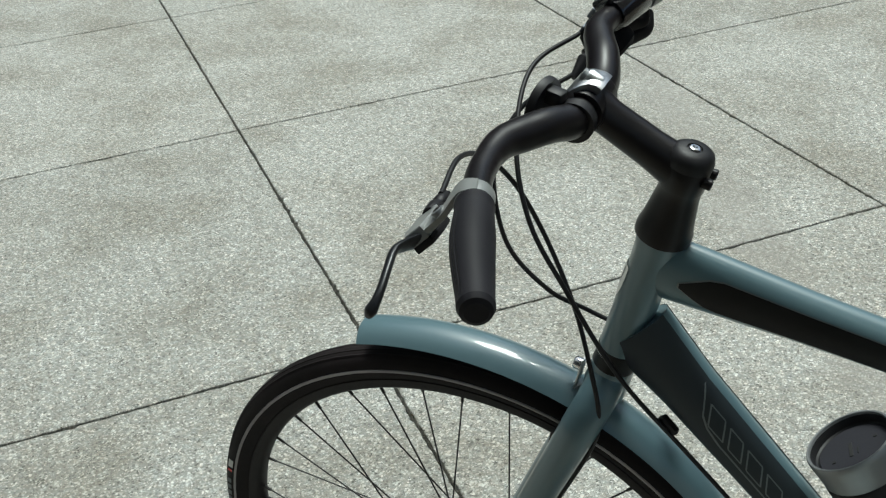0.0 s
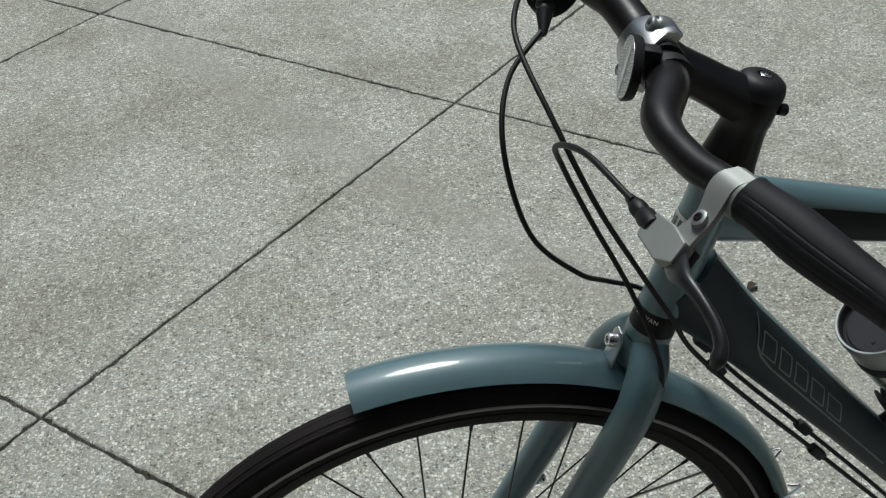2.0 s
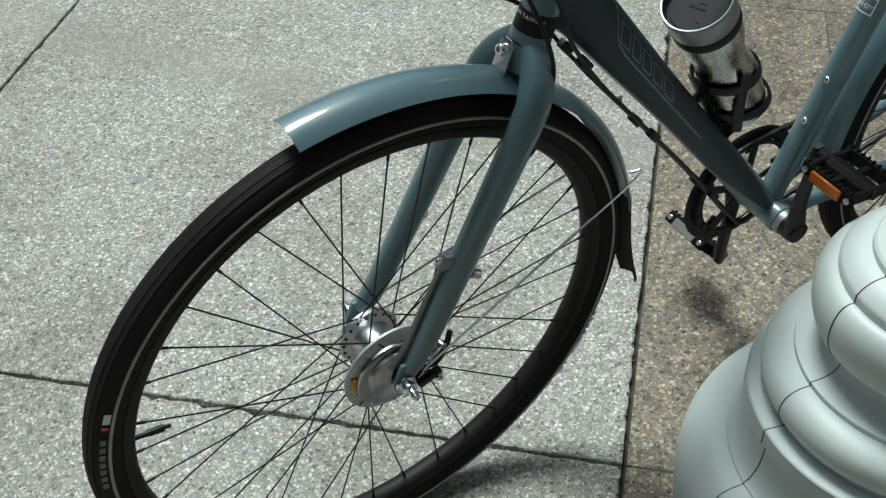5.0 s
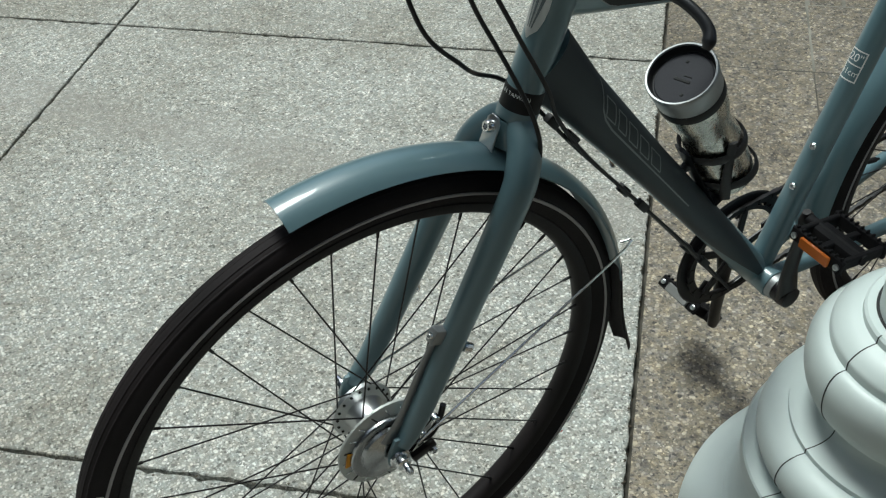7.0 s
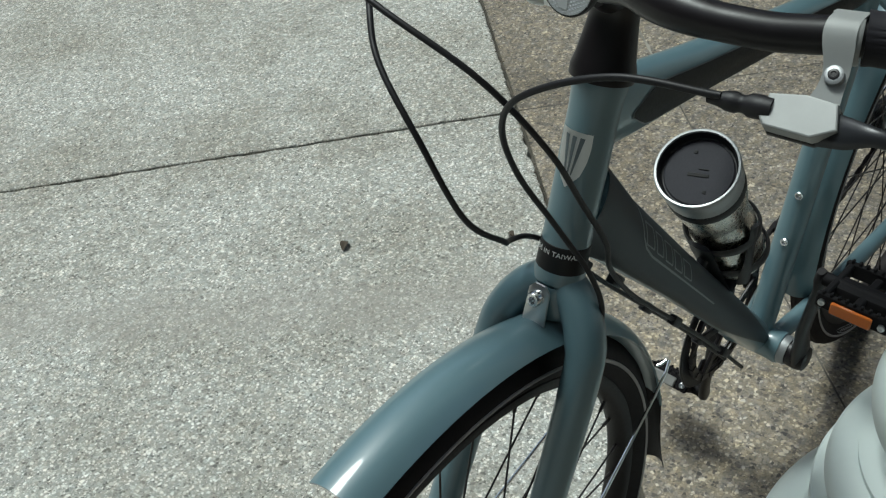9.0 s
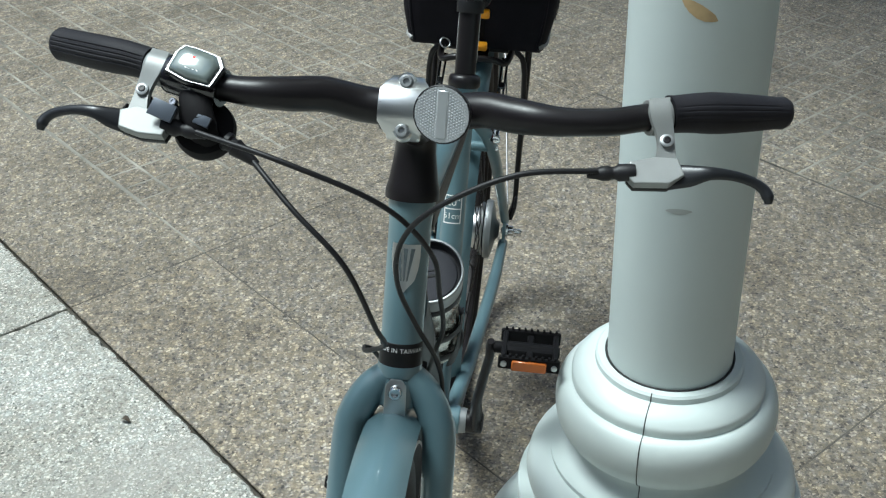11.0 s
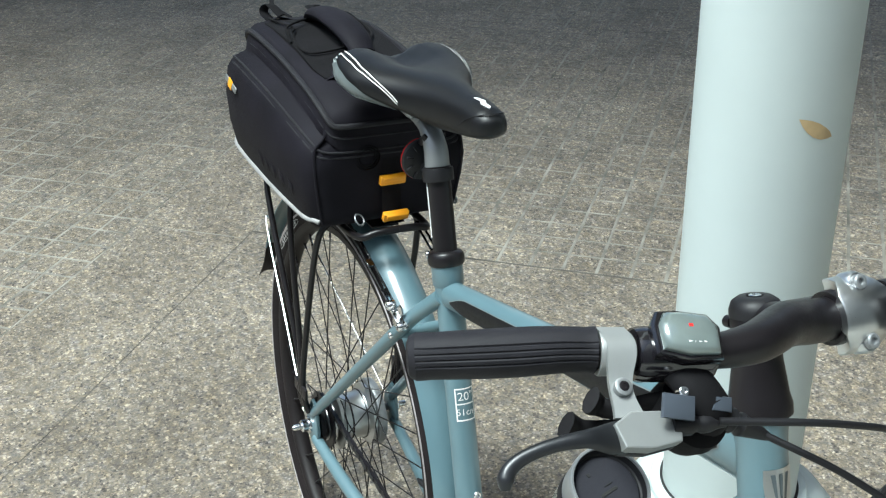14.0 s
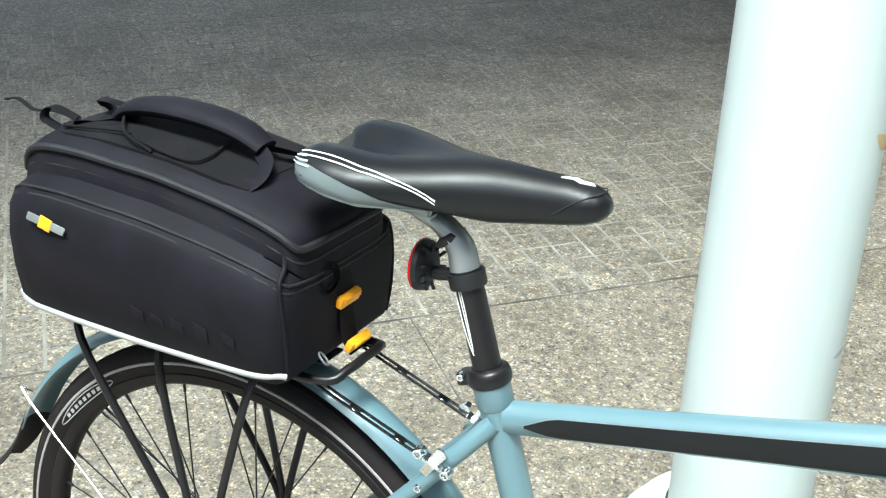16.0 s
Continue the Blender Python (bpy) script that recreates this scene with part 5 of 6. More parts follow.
saddle = part("saddle", bm, VINYL, bike, "black vinyl saddle with silver-grey sides", 60)


def saddle_skin(x, ang, lift):
    v = [float(np.interp(x, xs, [r[j] for r in SADDLE])) for j in range(1, 6)]
    cz, half, top, low, crown = v
    y = half * math.cos(ang)
    z = cz + (top * abs(math.sin(ang)) ** 0.75 if math.sin(ang) >= 0 else -low * abs(math.sin(ang)) ** 0.8)
    nrm = Vector((0, math.cos(ang), math.sin(ang)))
    return Vector((x, y, z)) + nrm * lift


def saddle_strip(s, x0, x1, a_of, w_of, mat, name, label, lift=0.0009, n=18):
    bm = bmesh.new()
    prev = None
    for k in range(n + 1):
        f = k / n
        x = x0 + (x1 - x0) * f
        a, w = a_of(f), w_of(f)
        cur = []
        for j in range(5):
            aa = a + w * (j / 4 - 0.5)
            aa = aa if s > 0 else math.pi - aa
            cur.append(bm.verts.new(saddle_skin(x, aa, lift)))
        if prev:
            for j in range(4):
                bm.faces.new((prev[j], prev[j + 1], cur[j + 1], cur[j]))
        prev = cur
    return part(name, bm, mat, saddle, label, 60)


for s in (-1, 1):
    saddle_strip(s, 0.1015, 0.240, lambda f: -0.20 + 0.06 * f - 0.34 * f * f, lambda f: 1.16 * (1 - f) ** 0.62 + 0.04, SILVER_VINYL, "side_panel", "silver-grey side panel")
    saddle_strip(s, 0.1010, 0.236, lambda f: -0.46 + 0.10 * f - 0.20 * f * f, lambda f: 0.62 * (1 - f) ** 0.8 + 0.03, SILVER_RIM, "side_rim", "paler silver lower rim", 0.0013)
    for off in (0.0, 0.125):
        saddle_strip(s, 0.107, 0.247, lambda f: 0.50 + off + 0.25 * math.sin(f * 2.2) - (0.74 + 0.5 * off) * f * f, lambda f: 0.030, WHITE_PRINT, "piping", "white stripe", 0.0012)
    for k in range(3):
        saddle_strip(s, 0.1035, 0.130 - 0.004 * k, lambda f: 0.22 + 0.12 * k + 0.06 * f, lambda f: 0.050, STRIPE_GREY, "piping", "grey stripe", 0.0016, 4)
bm = bmesh.new()
slab_of(bm, [(-0.016, -0.004), (-0.004, -0.001), (0.002, -0.003), (0.016, 0.002), (0.012, 0.005), (0.003, 0.003), (-0.003, 0.005), (-0.013, 0.000)], Matrix.Translation((0.366, -0.002, 0.9942)) @ pose(0, 0, 0, 4, 5, -6), 0.0012)
part("nose_print", bm, WHITE_PRINT, saddle, "small white mark on the nose")
bm = bmesh.new()
tube(bm, bend([(0.352, -0.0245, 0.966), (0.372, -0.021, 0.981), (0.388, -0.011, 0.9885), (0.392, 0, 0.9895), (0.388, 0.011, 0.9885), (0.372, 0.021, 0.981), (0.352, 0.0245, 0.966)], 4), 0.0007, 6)
part("seam", bm, SEAM_CLOTH, saddle, "stitched nose seam")

light = tagged(new("rear_reflector"), "round red rear reflector on the seat post")
light.parent = bike
LC = PT - SEAT_UP * 0.008 + Vector((-0.047, 0, 0.000))
bm = bmesh.new()
lathe(bm, [(0.0149, 0.604), (0.0185, 0.604), (0.019, 0.606), (0.019, 0.618), (0.0185, 0.620), (0.0149, 0.620)], aim(BB, SEAT_UP), 28)
tube(bm, [PT - SEAT_UP * 0.010 + Vector((-0.014, 0, 0)), LC + Vector((0.010, 0, -0.006))], 0.007, 14)
lm = aim(LC, Vector((-1, 0, -0.05)))
lathe(bm, [(0, -0.012), (0.010, -0.012), (0.020, -0.006), (0.0255, -0.003), (0.0265, 0.002), (0.0255, 0.0035), (0, 0.0035)], lm, 32)
housing = part("housing", bm, BLACK_PLASTIC, light)
for k in range(10):
    bm = bmesh.new()
    a = 2 * math.pi * k / 10
    box(bm, lm @ Matrix.Rotation(a, 4, "Z") @ pose(0.0165, 0, -0.0075, 0, 20), 0.018, 0.002, 0.004, 0.0006, 1)
    part("rib", bm, BLACK_PLASTIC, housing)
bm = bmesh.new()
lathe(bm, [(0.0255, 0.002), (0.0267, 0.003), (0.0262, 0.0050), (0.020, 0.0065), (0, 0.0075)], lm, 32)
part("lens", bm, RED, light, "red lens")

# ---- cranks, pedals, chain
crank_up = Vector((0.155, 0, 0.988)).normalized()
crankset = tagged(new("crankset"), "black crankset with a chain guard ring")
crankset.parent = bike
CM = aim(BB + Y * -0.046, Y, (0, 0, 1))
bm = bmesh.new()
lathe(bm, [(0.074, -0.001), (0.0805, -0.002), (0.0805, 0.002), (0.074, 0.001)], CM, 76, closed=True)
for k in range(38):
    a = 2 * math.pi * k / 38
    slab_of(bm, [(-0.003, 0), (0.003, 0), (0.0012, 0.006), (-0.0012, 0.006)], CM @ Matrix.Rotation(a, 4, "Z") @ pose(0.0797, 0, 0, 0, 0, -90), 0.0025)
for k in range(5):
    a = 2 * math.pi * k / 5 + 0.3
    box(bm, CM @ Matrix.Rotation(a, 4, "Z") @ pose(0.042, 0, 0.002), 0.070, 0.013, 0.005, 0.0015, 1)
part("chainring", bm, BLACK_SATIN, crankset, "black chainring")
bm = bmesh.new()
lathe(bm, [(0.080, -0.008), (0.099, -0.009), (0.101, -0.007), (0.099, -0.005), (0.080, -0.006)], CM, 72, closed=True)
for k in range(5):
    a = 2 * math.pi * k / 5 + 0.3
    box(bm, CM @ Matrix.Rotation(a, 4, "Z") @ pose(0.070, 0, -0.006), 0.022, 0.012, 0.004, 0.001, 1)
part("chain_guard", bm, BLACK_PLASTIC, crankset, "black plastic guard ring")
for s in (-1, 1):
    d = crank_up if s > 0 else -crank_up
    bm = bmesh.new()
    y0, y1 = s * 0.060, s * 0.074
    a, b = BB + Y * y0, BB + d * (0.166 if s > 0 else 0.190) + Y * y1
    tube(bm, [a - d * 0.012, a, a + d * 0.05, b - d * 0.02, b, b + d * 0.010], [0.012, 0.0185, 0.014, 0.0115, 0.0125, 0.006], 18, (0, 1, 0), [0.008, 0.011, 0.0075, 0.0065, 0.007, 0.005])
    lathe(bm, [(0, -0.014), (0.017, -0.014), (0.018, 0.0), (0.016, 0.010), (0.011, 0.012), (0, 0.0115)], aim(BB + Y * y0, Y * s, (0, 0, 1)), 24)
    part("crank_arm", bm, BLACK_SATIN, crankset, "black crank arm")
bm = bmesh.new()
lathe(bm, [(0, -0.046), (0.0185, -0.046), (0.0195, -0.041), (0.0195, 0.041), (0.0185, 0.046), (0, 0.046)], aim(BB, Y, (0, 0, 1)), 24)
part("bottom_bracket", bm, GREY_ALLOY, crankset, "silver bearing cups")


def pedal(s, tilt):
    d = crank_up if s > 0 else -crank_up
    c = BB + d * (0.166 if s > 0 else 0.190) + Y * s * 0.130
    p = tagged(new("pedal"), "black platform pedal with amber reflectors" if s > 0 else "black platform pedal with a pale reflector")
    p.parent = bike
    m = Matrix.Translation(c) @ pose(0, 0, 0, 0, tilt, 0)
    bm = bmesh.new()
    tube(bm, [m @ Vector((0, -s * 0.056, 0)), m @ Vector((0, s * 0.042, 0))], [0.0085, 0.0075], 14)
    for x in (-0.040, 0.040):
        box(bm, m @ pose(x, s * 0.0, 0), 0.007, 0.086, 0.020, 0.002, 1)
        for k in range(9):
            box(bm, m @ pose(x, -0.036 + k * 0.009, 0.0105), 0.006, 0.0035, 0.005, 0.001, 1)
    for y in (-0.036, 0.036):
        box(bm, m @ pose(0, y, 0), 0.082, 0.008, 0.016, 0.002, 1)
    box(bm, m @ pose(0, 0, -0.002), 0.030, 0.078, 0.016, 0.005, 2)
    for k in (-1, 1):
        box(bm, m @ pose(k * 0.022, 0, 0), 0.03, 0.010, 0.010, 0.002, 1)
    part("body", bm, PEDAL_BLACK, p)
    for x in (-1, 1):
        bm = bmesh.new()
        box(bm, m @ pose(x * 0.0455, 0, -0.002 if x > 0 else -0.006), 0.005, 0.048, 0.015 if x > 0 else 0.008, 0.0015, 1)
        part("reflector", bm, AMBER_GLASS if s > 0 or x < 0 else PALE_REFLECTOR, p, "amber reflector" if s > 0 or x < 0 else "pale reflector")
        for y in (-0.035, 0.035):
            screw(p, m @ Vector((x * 0.0445, y, -0.001)), m.to_3x3() @ Vector((x, 0, 0)), 0.0042, 0.002, ALLOY)
    return p


pedal(1, -8)
pedal(-1, -45)

# chain: links round ring and sprocket
chain = tagged(new("chain"), "dark oiled roller chain")
chain.parent = bike
cy = -0.046
path = []
r1, r2 = 0.082, 0.0445
c1, c2 = Vector((BB.x, cy, BB.z)), Vector((REAR.x, cy, REAR.z))
ax = (c1 - c2).normalized()
nz = Vector((-ax.z, 0, ax.x))
for k in range(17):
    a = math.pi / 2 - math.pi * k / 16
    path.append(c1 + (ax * math.cos(a) + nz * math.sin(a)) * r1)
low1 = path[-1]
for k in range(1, 28):
    path.append(low1.lerp(c2 - nz * r2, k / 28) + Vector((0, 0, -0.010 * math.sin(math.pi * k / 28))))
for k in range(11):
    a = -math.pi / 2 - math.pi * k / 10
    path.append(c2 + (ax * math.cos(a) + nz * math.sin(a)) * r2)
up2 = path[-1]
for k in range(1, 28):
    path.append(up2.lerp(c1 + nz * r1, k / 28))
lengths = [0]
for a, b in zip(path, path[1:] + path[:1]):
    lengths.append(lengths[-1] + (b - a).length)
count = int(lengths[-1] / 0.0127)
bm = bmesh.new()
loop = path + [path[0]]
for k in range(count):
    s = (k + 0.5) / count * lengths[-1]
    i = max(j for j in range(len(lengths)) if lengths[j] <= s)
    i = min(i, len(loop) - 2)
    d = (loop[i + 1] - loop[i]).normalized()
    p = loop[i] + d * (s - lengths[i])
    box(bm, aim(p, Y, d), 0.0085, 0.0135, 0.0065 if k % 2 else 0.0045)
part("roller_chain", bm, BLACK_SATIN, chain)

# ---- rack
rack = tagged(new("rear_rack"), "black tubular rear carrier")
rack.parent = bike
RZ = 0.738
bm = bmesh.new()
rail = [(0.150, 0.0, RZ + 0.012), (0.148, -0.030, RZ + 0.010), (0.125, -0.052, RZ), (0.0, -0.056, RZ - 0.002), (-0.20, -0.056, RZ - 0.006), (-0.238, -0.040, RZ - 0.006), (-0.245, 0.0, RZ - 0.006), (-0.238, 0.040, RZ - 0.006), (-0.20, 0.056, RZ - 0.006), (0.0, 0.056, RZ - 0.002), (0.125, 0.052, RZ), (0.148, 0.030, RZ + 0.010)]
tube(bm, bend(rail + [rail[0]], 5), 0.0052, 12)
for x in (-0.19, -0.06, 0.07):
    tube(bm, [Vector((x, -0.056, RZ - 0.004)), Vector((x, 0.056, RZ - 0.004))], 0.0045, 10)
box(bm, pose(-0.06, 0, RZ - 0.001), 0.34, 0.04, 0.003, 0.001, 1)
part("platform", bm, BLACK_SATIN, rack)
for s in (-1, 1):
    for x, foot in ((-0.20, 0.0), (-0.075, 0.010), (0.055, 0.020)):
        bm = bmesh.new()
        f = REAR + Vector((foot - 0.012, s * 0.080, 0.062))
        tube(bm, bend([Vector((x, s * 0.058, RZ - 0.006)), Vector((x * 0.85, s * 0.078, RZ - 0.05)), f + Vector((0, 0, 0.06)), f, f + Vector((0.004, -s * 0.006, -0.03))], 5), 0.0048, 10)
        part("leg", bm, BLACK_SATIN, rack, "black tubular leg")
    bm = bmesh.new()
    box(bm, Matrix.Translation(REAR + Vector((0.0, s * 0.082, 0.07))), 0.05, 0.005, 0.02, 0.002)
    part("foot_plate", bm, BLACK_SATIN, rack)
    # slotted struts to the seat stays
    bm = bmesh.new()
    a, b = Vector((0.115, s * 0.048, RZ - 0.004)), Vector((0.276, s * 0.047, 0.680))
    d = (b - a)
    for off in (-0.0038, 0.0038):
        w = Vector((0, 0, 1)).cross(d).normalized()
        tube(bm, [a + w * off, b + w * off], [0.0016], 8, w, [0.0018])
    for t in (0.0, 0.33, 0.66, 1.0):
        box(bm, aim(a + d * t, d.normalized()), 0.0034, 0.0105, 0.014, 0.001, 1)
    strut = part("strut", bm, DARK_CHROME, rack, "slotted polished dark strut")
    bm = bmesh.new()
    box(bm, aim(a + d * 0.93, d.normalized()), 0.0038, 0.014, 0.030, 0.001, 1)
    part("end_tab", bm, CHROME, strut, "bright bent end tab")
    bm = bmesh.new()
    slab_of(bm, [(-0.022, -0.005), (0.016, -0.0065), (0.019, 0.0), (0.016, 0.0065), (-0.022, 0.005)], aim(Vector((0.262, s * 0.0475, 0.686)), Y * s, (0.55, 0, 0.84)) @ pose(0, 0, 0, 0, 0, 90), 0.003, 0.001)
    tab2 = part("stay_tab", bm, CHROME, rack, "bright steel tab on the seat stay")
    screw(tab2, Vector((0.278, s * 0.050, 0.679)), Y * s, 0.0062, 0.006)
    screw(tab2, Vector((0.247, s * 0.050, 0.694)), Y * s, 0.0066, 0.007)
    screw(frame_ob, Vector((0.247, s * 0.047, 0.650)), Y * s, 0.005, 0.006)
for h in (0.145, 0.208):
    screw(frame_ob, BB + SEAT_UP * h + Vector((SEAT_UP.z, 0, -SEAT_UP.x)) * 0.0165 + Y * 0.003, Vector((SEAT_UP.z, 0, -SEAT_UP.x)), 0.0052, 0.004)

# ---- bottle cage
MUG_LOW, MUG_TOP = Vector((0.556, 0, 0.508)), Vector((0.675, 0, 0.703))
mug_dir = (MUG_TOP - MUG_LOW).normalized()
cage = tagged(new("bottle_cage"), "black plastic bottle cage on the down tube")
cage.parent = bike
bm = bmesh.new()
mm = aim(MUG_LOW, mug_dir)


def hoop(h0, h1, r, a0, a1, n=20):
    return [mm @ Vector((r * math.cos(a0 + (a1 - a0) * k / n), r * math.sin(a0 + (a1 - a0) * k / n), h0 + (h1 - h0) * (0.5 - 0.5 * math.cos(2 * math.pi * k / n)))) for k in range(n + 1)]


# mm's x points away from or towards the tube
towards = 1 if (mm.to_3x3() @ Vector((1, 0, 0))).x > 0 else -1
base_a = 0.0 if towards > 0 else math.pi
for h0, h1 in ((0.035, 0.010), (0.095, 0.070)):
    pts = hoop(h0, h1, 0.0385, base_a, base_a + 2 * math.pi, 28)
    tube(bm, pts, 0.0022, 8, mug_dir, 0.008)
spine = [mm @ Vector((towards * 0.040, 0, h)) for h in (-0.012, 0.05, 0.11)]
tube(bm, spine, 0.003, 8, (0, 1, 0), 0.014)
for s in (-1, 1):
    tube(bm, bend([mm @ Vector((towards * 0.030, s * 0.026, 0.005)), mm @ Vector((towards * 0.02, s * 0.035, 0.05)), mm @ Vector((-towards * 0.005, s * 0.0395, 0.105))], 5), 0.0022, 8, mug_dir, 0.007)
tube(bm, bend([mm @ Vector((towards * 0.040, 0, -0.012)), mm @ Vector((towards * 0.012, 0, -0.012)), mm @ Vector((-towards * 0.012, 0, -0.006))], 4), 0.003, 8, (0, 1, 0), 0.016)
part("cage_body", bm, BLACK_PLASTIC, cage)
for h in (0.015, 0.079):
    bm = bmesh.new()
    q = mm @ Vector((towards * 0.043, 0, h))
    foot = DT_A + (DT_B - DT_A).normalized() * (q - DT_A).dot((DT_B - DT_A).normalized())
    tube(bm, [q, foot], 0.006, 12)
    part("mount", bm, BLACK_PLASTIC, cage)

# ---------------------------------------------------------------- travel mug in the cage
mug = tagged(new("travel_mug"), "brushed steel travel mug with a black lid, in the cage", "mug")
mug.matrix_world = STAND @ mm
bm = bmesh.new()
lathe(bm, [(0, 0.0), (0.030, 0.0), (0.0335, 0.003), (0.0345, 0.02), (0.0355, 0.085), (0.0335, 0.100), (0.0315, 0.115), (0.0325, 0.128), (0.0365, 0.145), (0.0385, 0.160), (0.039, 0.178)], Matrix(), 48)
part("body", bm, STEEL_MUG, mug)
bm = bmesh.new()
lathe(bm, [(0.0385, 0.176), (0.0405, 0.178), (0.0408, 0.188), (0.039, 0.191)], Matrix(), 48)
part("band", bm, BLACK_PLASTIC, mug, "black rubber band")
bm = bmesh.new()
lathe(bm, [(0.039, 0.190), (0.0405, 0.192), (0.0412, 0.206), (0.0424, 0.216), (0.0424, 0.2215), (0.0414, 0.2228), (0.0394, 0.2226), (0.0388, 0.2185)], Matrix(), 48)
part("rim", bm, GREY_ALLOY, mug, "polished steel rim")
bm = bmesh.new()
lathe(bm, [(0.0390, 0.2200), (0.0386, 0.2192), (0.0376, 0.2120), (0.0360, 0.2105), (0, 0.2105)], Matrix(), 48)
lid = part("lid", bm, BLACK_PLASTIC, mug, "black recessed lid")
bm = bmesh.new()
lathe(bm, [(0.0, 0.2120), (0.0335, 0.2120), (0.035, 0.2107)], Matrix(), 40)
part("slider", bm, LID_PLASTIC, lid, "smooth turning drink cover")
for x, y, sx, sy in ((0.003, 0.000, 0.0035, 0.021), (-0.0035, 0.004, 0.0012, 0.010), (0.020, 0.010, 0.0035, 0.0035), (-0.021, -0.008, 0.0035, 0.0035)):
    bm = bmesh.new()
    box(bm, pose(0, 0, 0.2122, 0, 0, 15) @ pose(x, y, 0), sx, sy, 0.0012, 0.0003, 1)
    part("slot", bm, CRACK, lid)

# ---------------------------------------------------------------- bag on the rack
bag = tagged(new("trunk_bag"), "black nylon rack bag with silver piping and yellow buckles", "bag")
bag.matrix_world = STAND @ pose(0, 0, 0.748)


def bag_ring(x, half_low, half_mid, half_top, z0, z_mid, z_top, n=10):
    pts = []
    side = [(half_low, z0), (half_low + 0.006, z0 + 0.006), ((half_low + half_mid) / 2 + 0.008, z0 + 0.05), (half_mid + 0.004, (z0 + z_mid) / 2 + 0.02), (half_mid, z_mid - 0.018), (half_mid - 0.010, z_mid - 0.003), (half_mid - 0.026, z_mid + 0.003), (half_top + 0.010, z_mid + 0.006), (half_top + 0.006, z_top - 0.010), (half_top - 0.004, z_top - 0.002), (half_top * 0.6, z_top + 0.003), (0.0, z_top + 0.004)]
    return [Vector((x, y, z)) for y, z in side] + [Vector((x, -y, z)) for y, z in reversed(side[:-1])]


bm = bmesh.new()
rows = []
table = [(-0.247, 0.070, 0.080, 0.055, 0.030, 0.100, 0.130), (-0.243, 0.092, 0.104, 0.068, 0.012, 0.125, 0.158), (-0.232, 0.100, 0.114, 0.077, 0.002, 0.142, 0.182), (-0.210, 0.104, 0.122, 0.082, 0.0, 0.152, 0.196), (-0.15, 0.106, 0.126, 0.084, 0.0, 0.156, 0.200), (-0.05, 0.106, 0.126, 0.084, 0.0, 0.152, 0.196), (0.03, 0.104, 0.123, 0.083, 0.0, 0.142, 0.186), (0.085, 0.102, 0.117, 0.081, 0.0, 0.129, 0.173), (0.106, 0.099, 0.112, 0.079, 0.001, 0.121, 0.164), (0.116, 0.094, 0.104, 0.073, 0.005, 0.114, 0.155), (0.1205, 0.086, 0.095, 0.064, 0.011, 0.107, 0.146), (0.122, 0.072, 0.080, 0.052, 0.020, 0.098, 0.132)]
for r in table:
    rows.append(bag_ring(*r))
loft(bm, rows)
body = part("body", bm, CLOTH, bag, "", 50)


def bag_at(x, j, s, lift=0.0):
    v = [float(np.interp(x, [r[0] for r in table], [r[i] for r in table])) for i in range(1, 7)]
    ring = bag_ring(x, *v)
    p = ring[j]
    q = Vector((p.x, abs(p.y) + lift, p.z))
    return Vector((q.x, q.y * s, q.z))


for s in (-1, 1):
    bm = bmesh.new()
    tube(bm, bend([bag_at(x, 1, s, 0.001) + Vector((0, 0, 0.001 + 0.004 * max(0, x / 0.11))) for x in (-0.238, -0.215, -0.15, -0.05, 0.04, 0.09, 0.112)] + [Vector((0.118, s * 0.099, 0.013))], 4), 0.0034, 10)
    part("piping", bm, PIPING, bag, "silver reflective piping")
    bm = bmesh.new()
    c = bag_at(-0.162, 3, s, 0.0025) + Vector((0, 0, 0.024))
    bmm = aim(c, Vector((0, s, 0.12)), (0, 0, 1))
    slab_of(bm, [(-0.027, -0.003), (-0.025, -0.0045), (0.025, -0.0045), (0.027, 0.003), (0.025, 0.0045), (-0.025, 0.0045)], bmm @ pose(0, 0, 0, 0, 0, 8 * s), 0.002, 0.0006)
    badge2 = part("badge", bm, GREY_ALLOY, bag, "small silver badge with a yellow centre")
    bm = bmesh.new()
    slab_of(bm, [(-0.0095, -0.0062), (0.007, -0.0074), (0.0095, 0.0062), (-0.007, 0.0074)], bmm @ pose(0, 0, 0.0008, 0, 0, 8 * s), 0.002, 0.0006)
    part("badge_centre", bm, YELLOW, badge2, "yellow centre")
# zips and piping run along both sides and across the front
for j, r, drop, front_z in ((5, 0.0017, 0.0, 0.108), (5, 0.0017, 0.0075, 0.101), (8, 0.0042, 0.0, 0.143), (7, 0.0016, -0.010, 0.127)):
    down = Vector((0, 0, -drop))
    side = [bag_at(x, j, 1, 0.0005 + drop * 0.35) + down for x in (-0.242, -0.228, -0.20, -0.15, -0.10, -0.05, 0.0, 0.04, 0.08, 0.103, 0.1165)]
    other = [Vector((p.x, -p.y, p.z)) for p in reversed(side)]
    across = [Vector((0.1215, y, front_z)) for y in (0.060, 0.030, 0.0, -0.030, -0.060)]
    bm = bmesh.new()
    tube(bm, bend(side + across + other, 3), r, 8)
    part("seam", bm, SEAM_CLOTH, bag, "black zip seam")
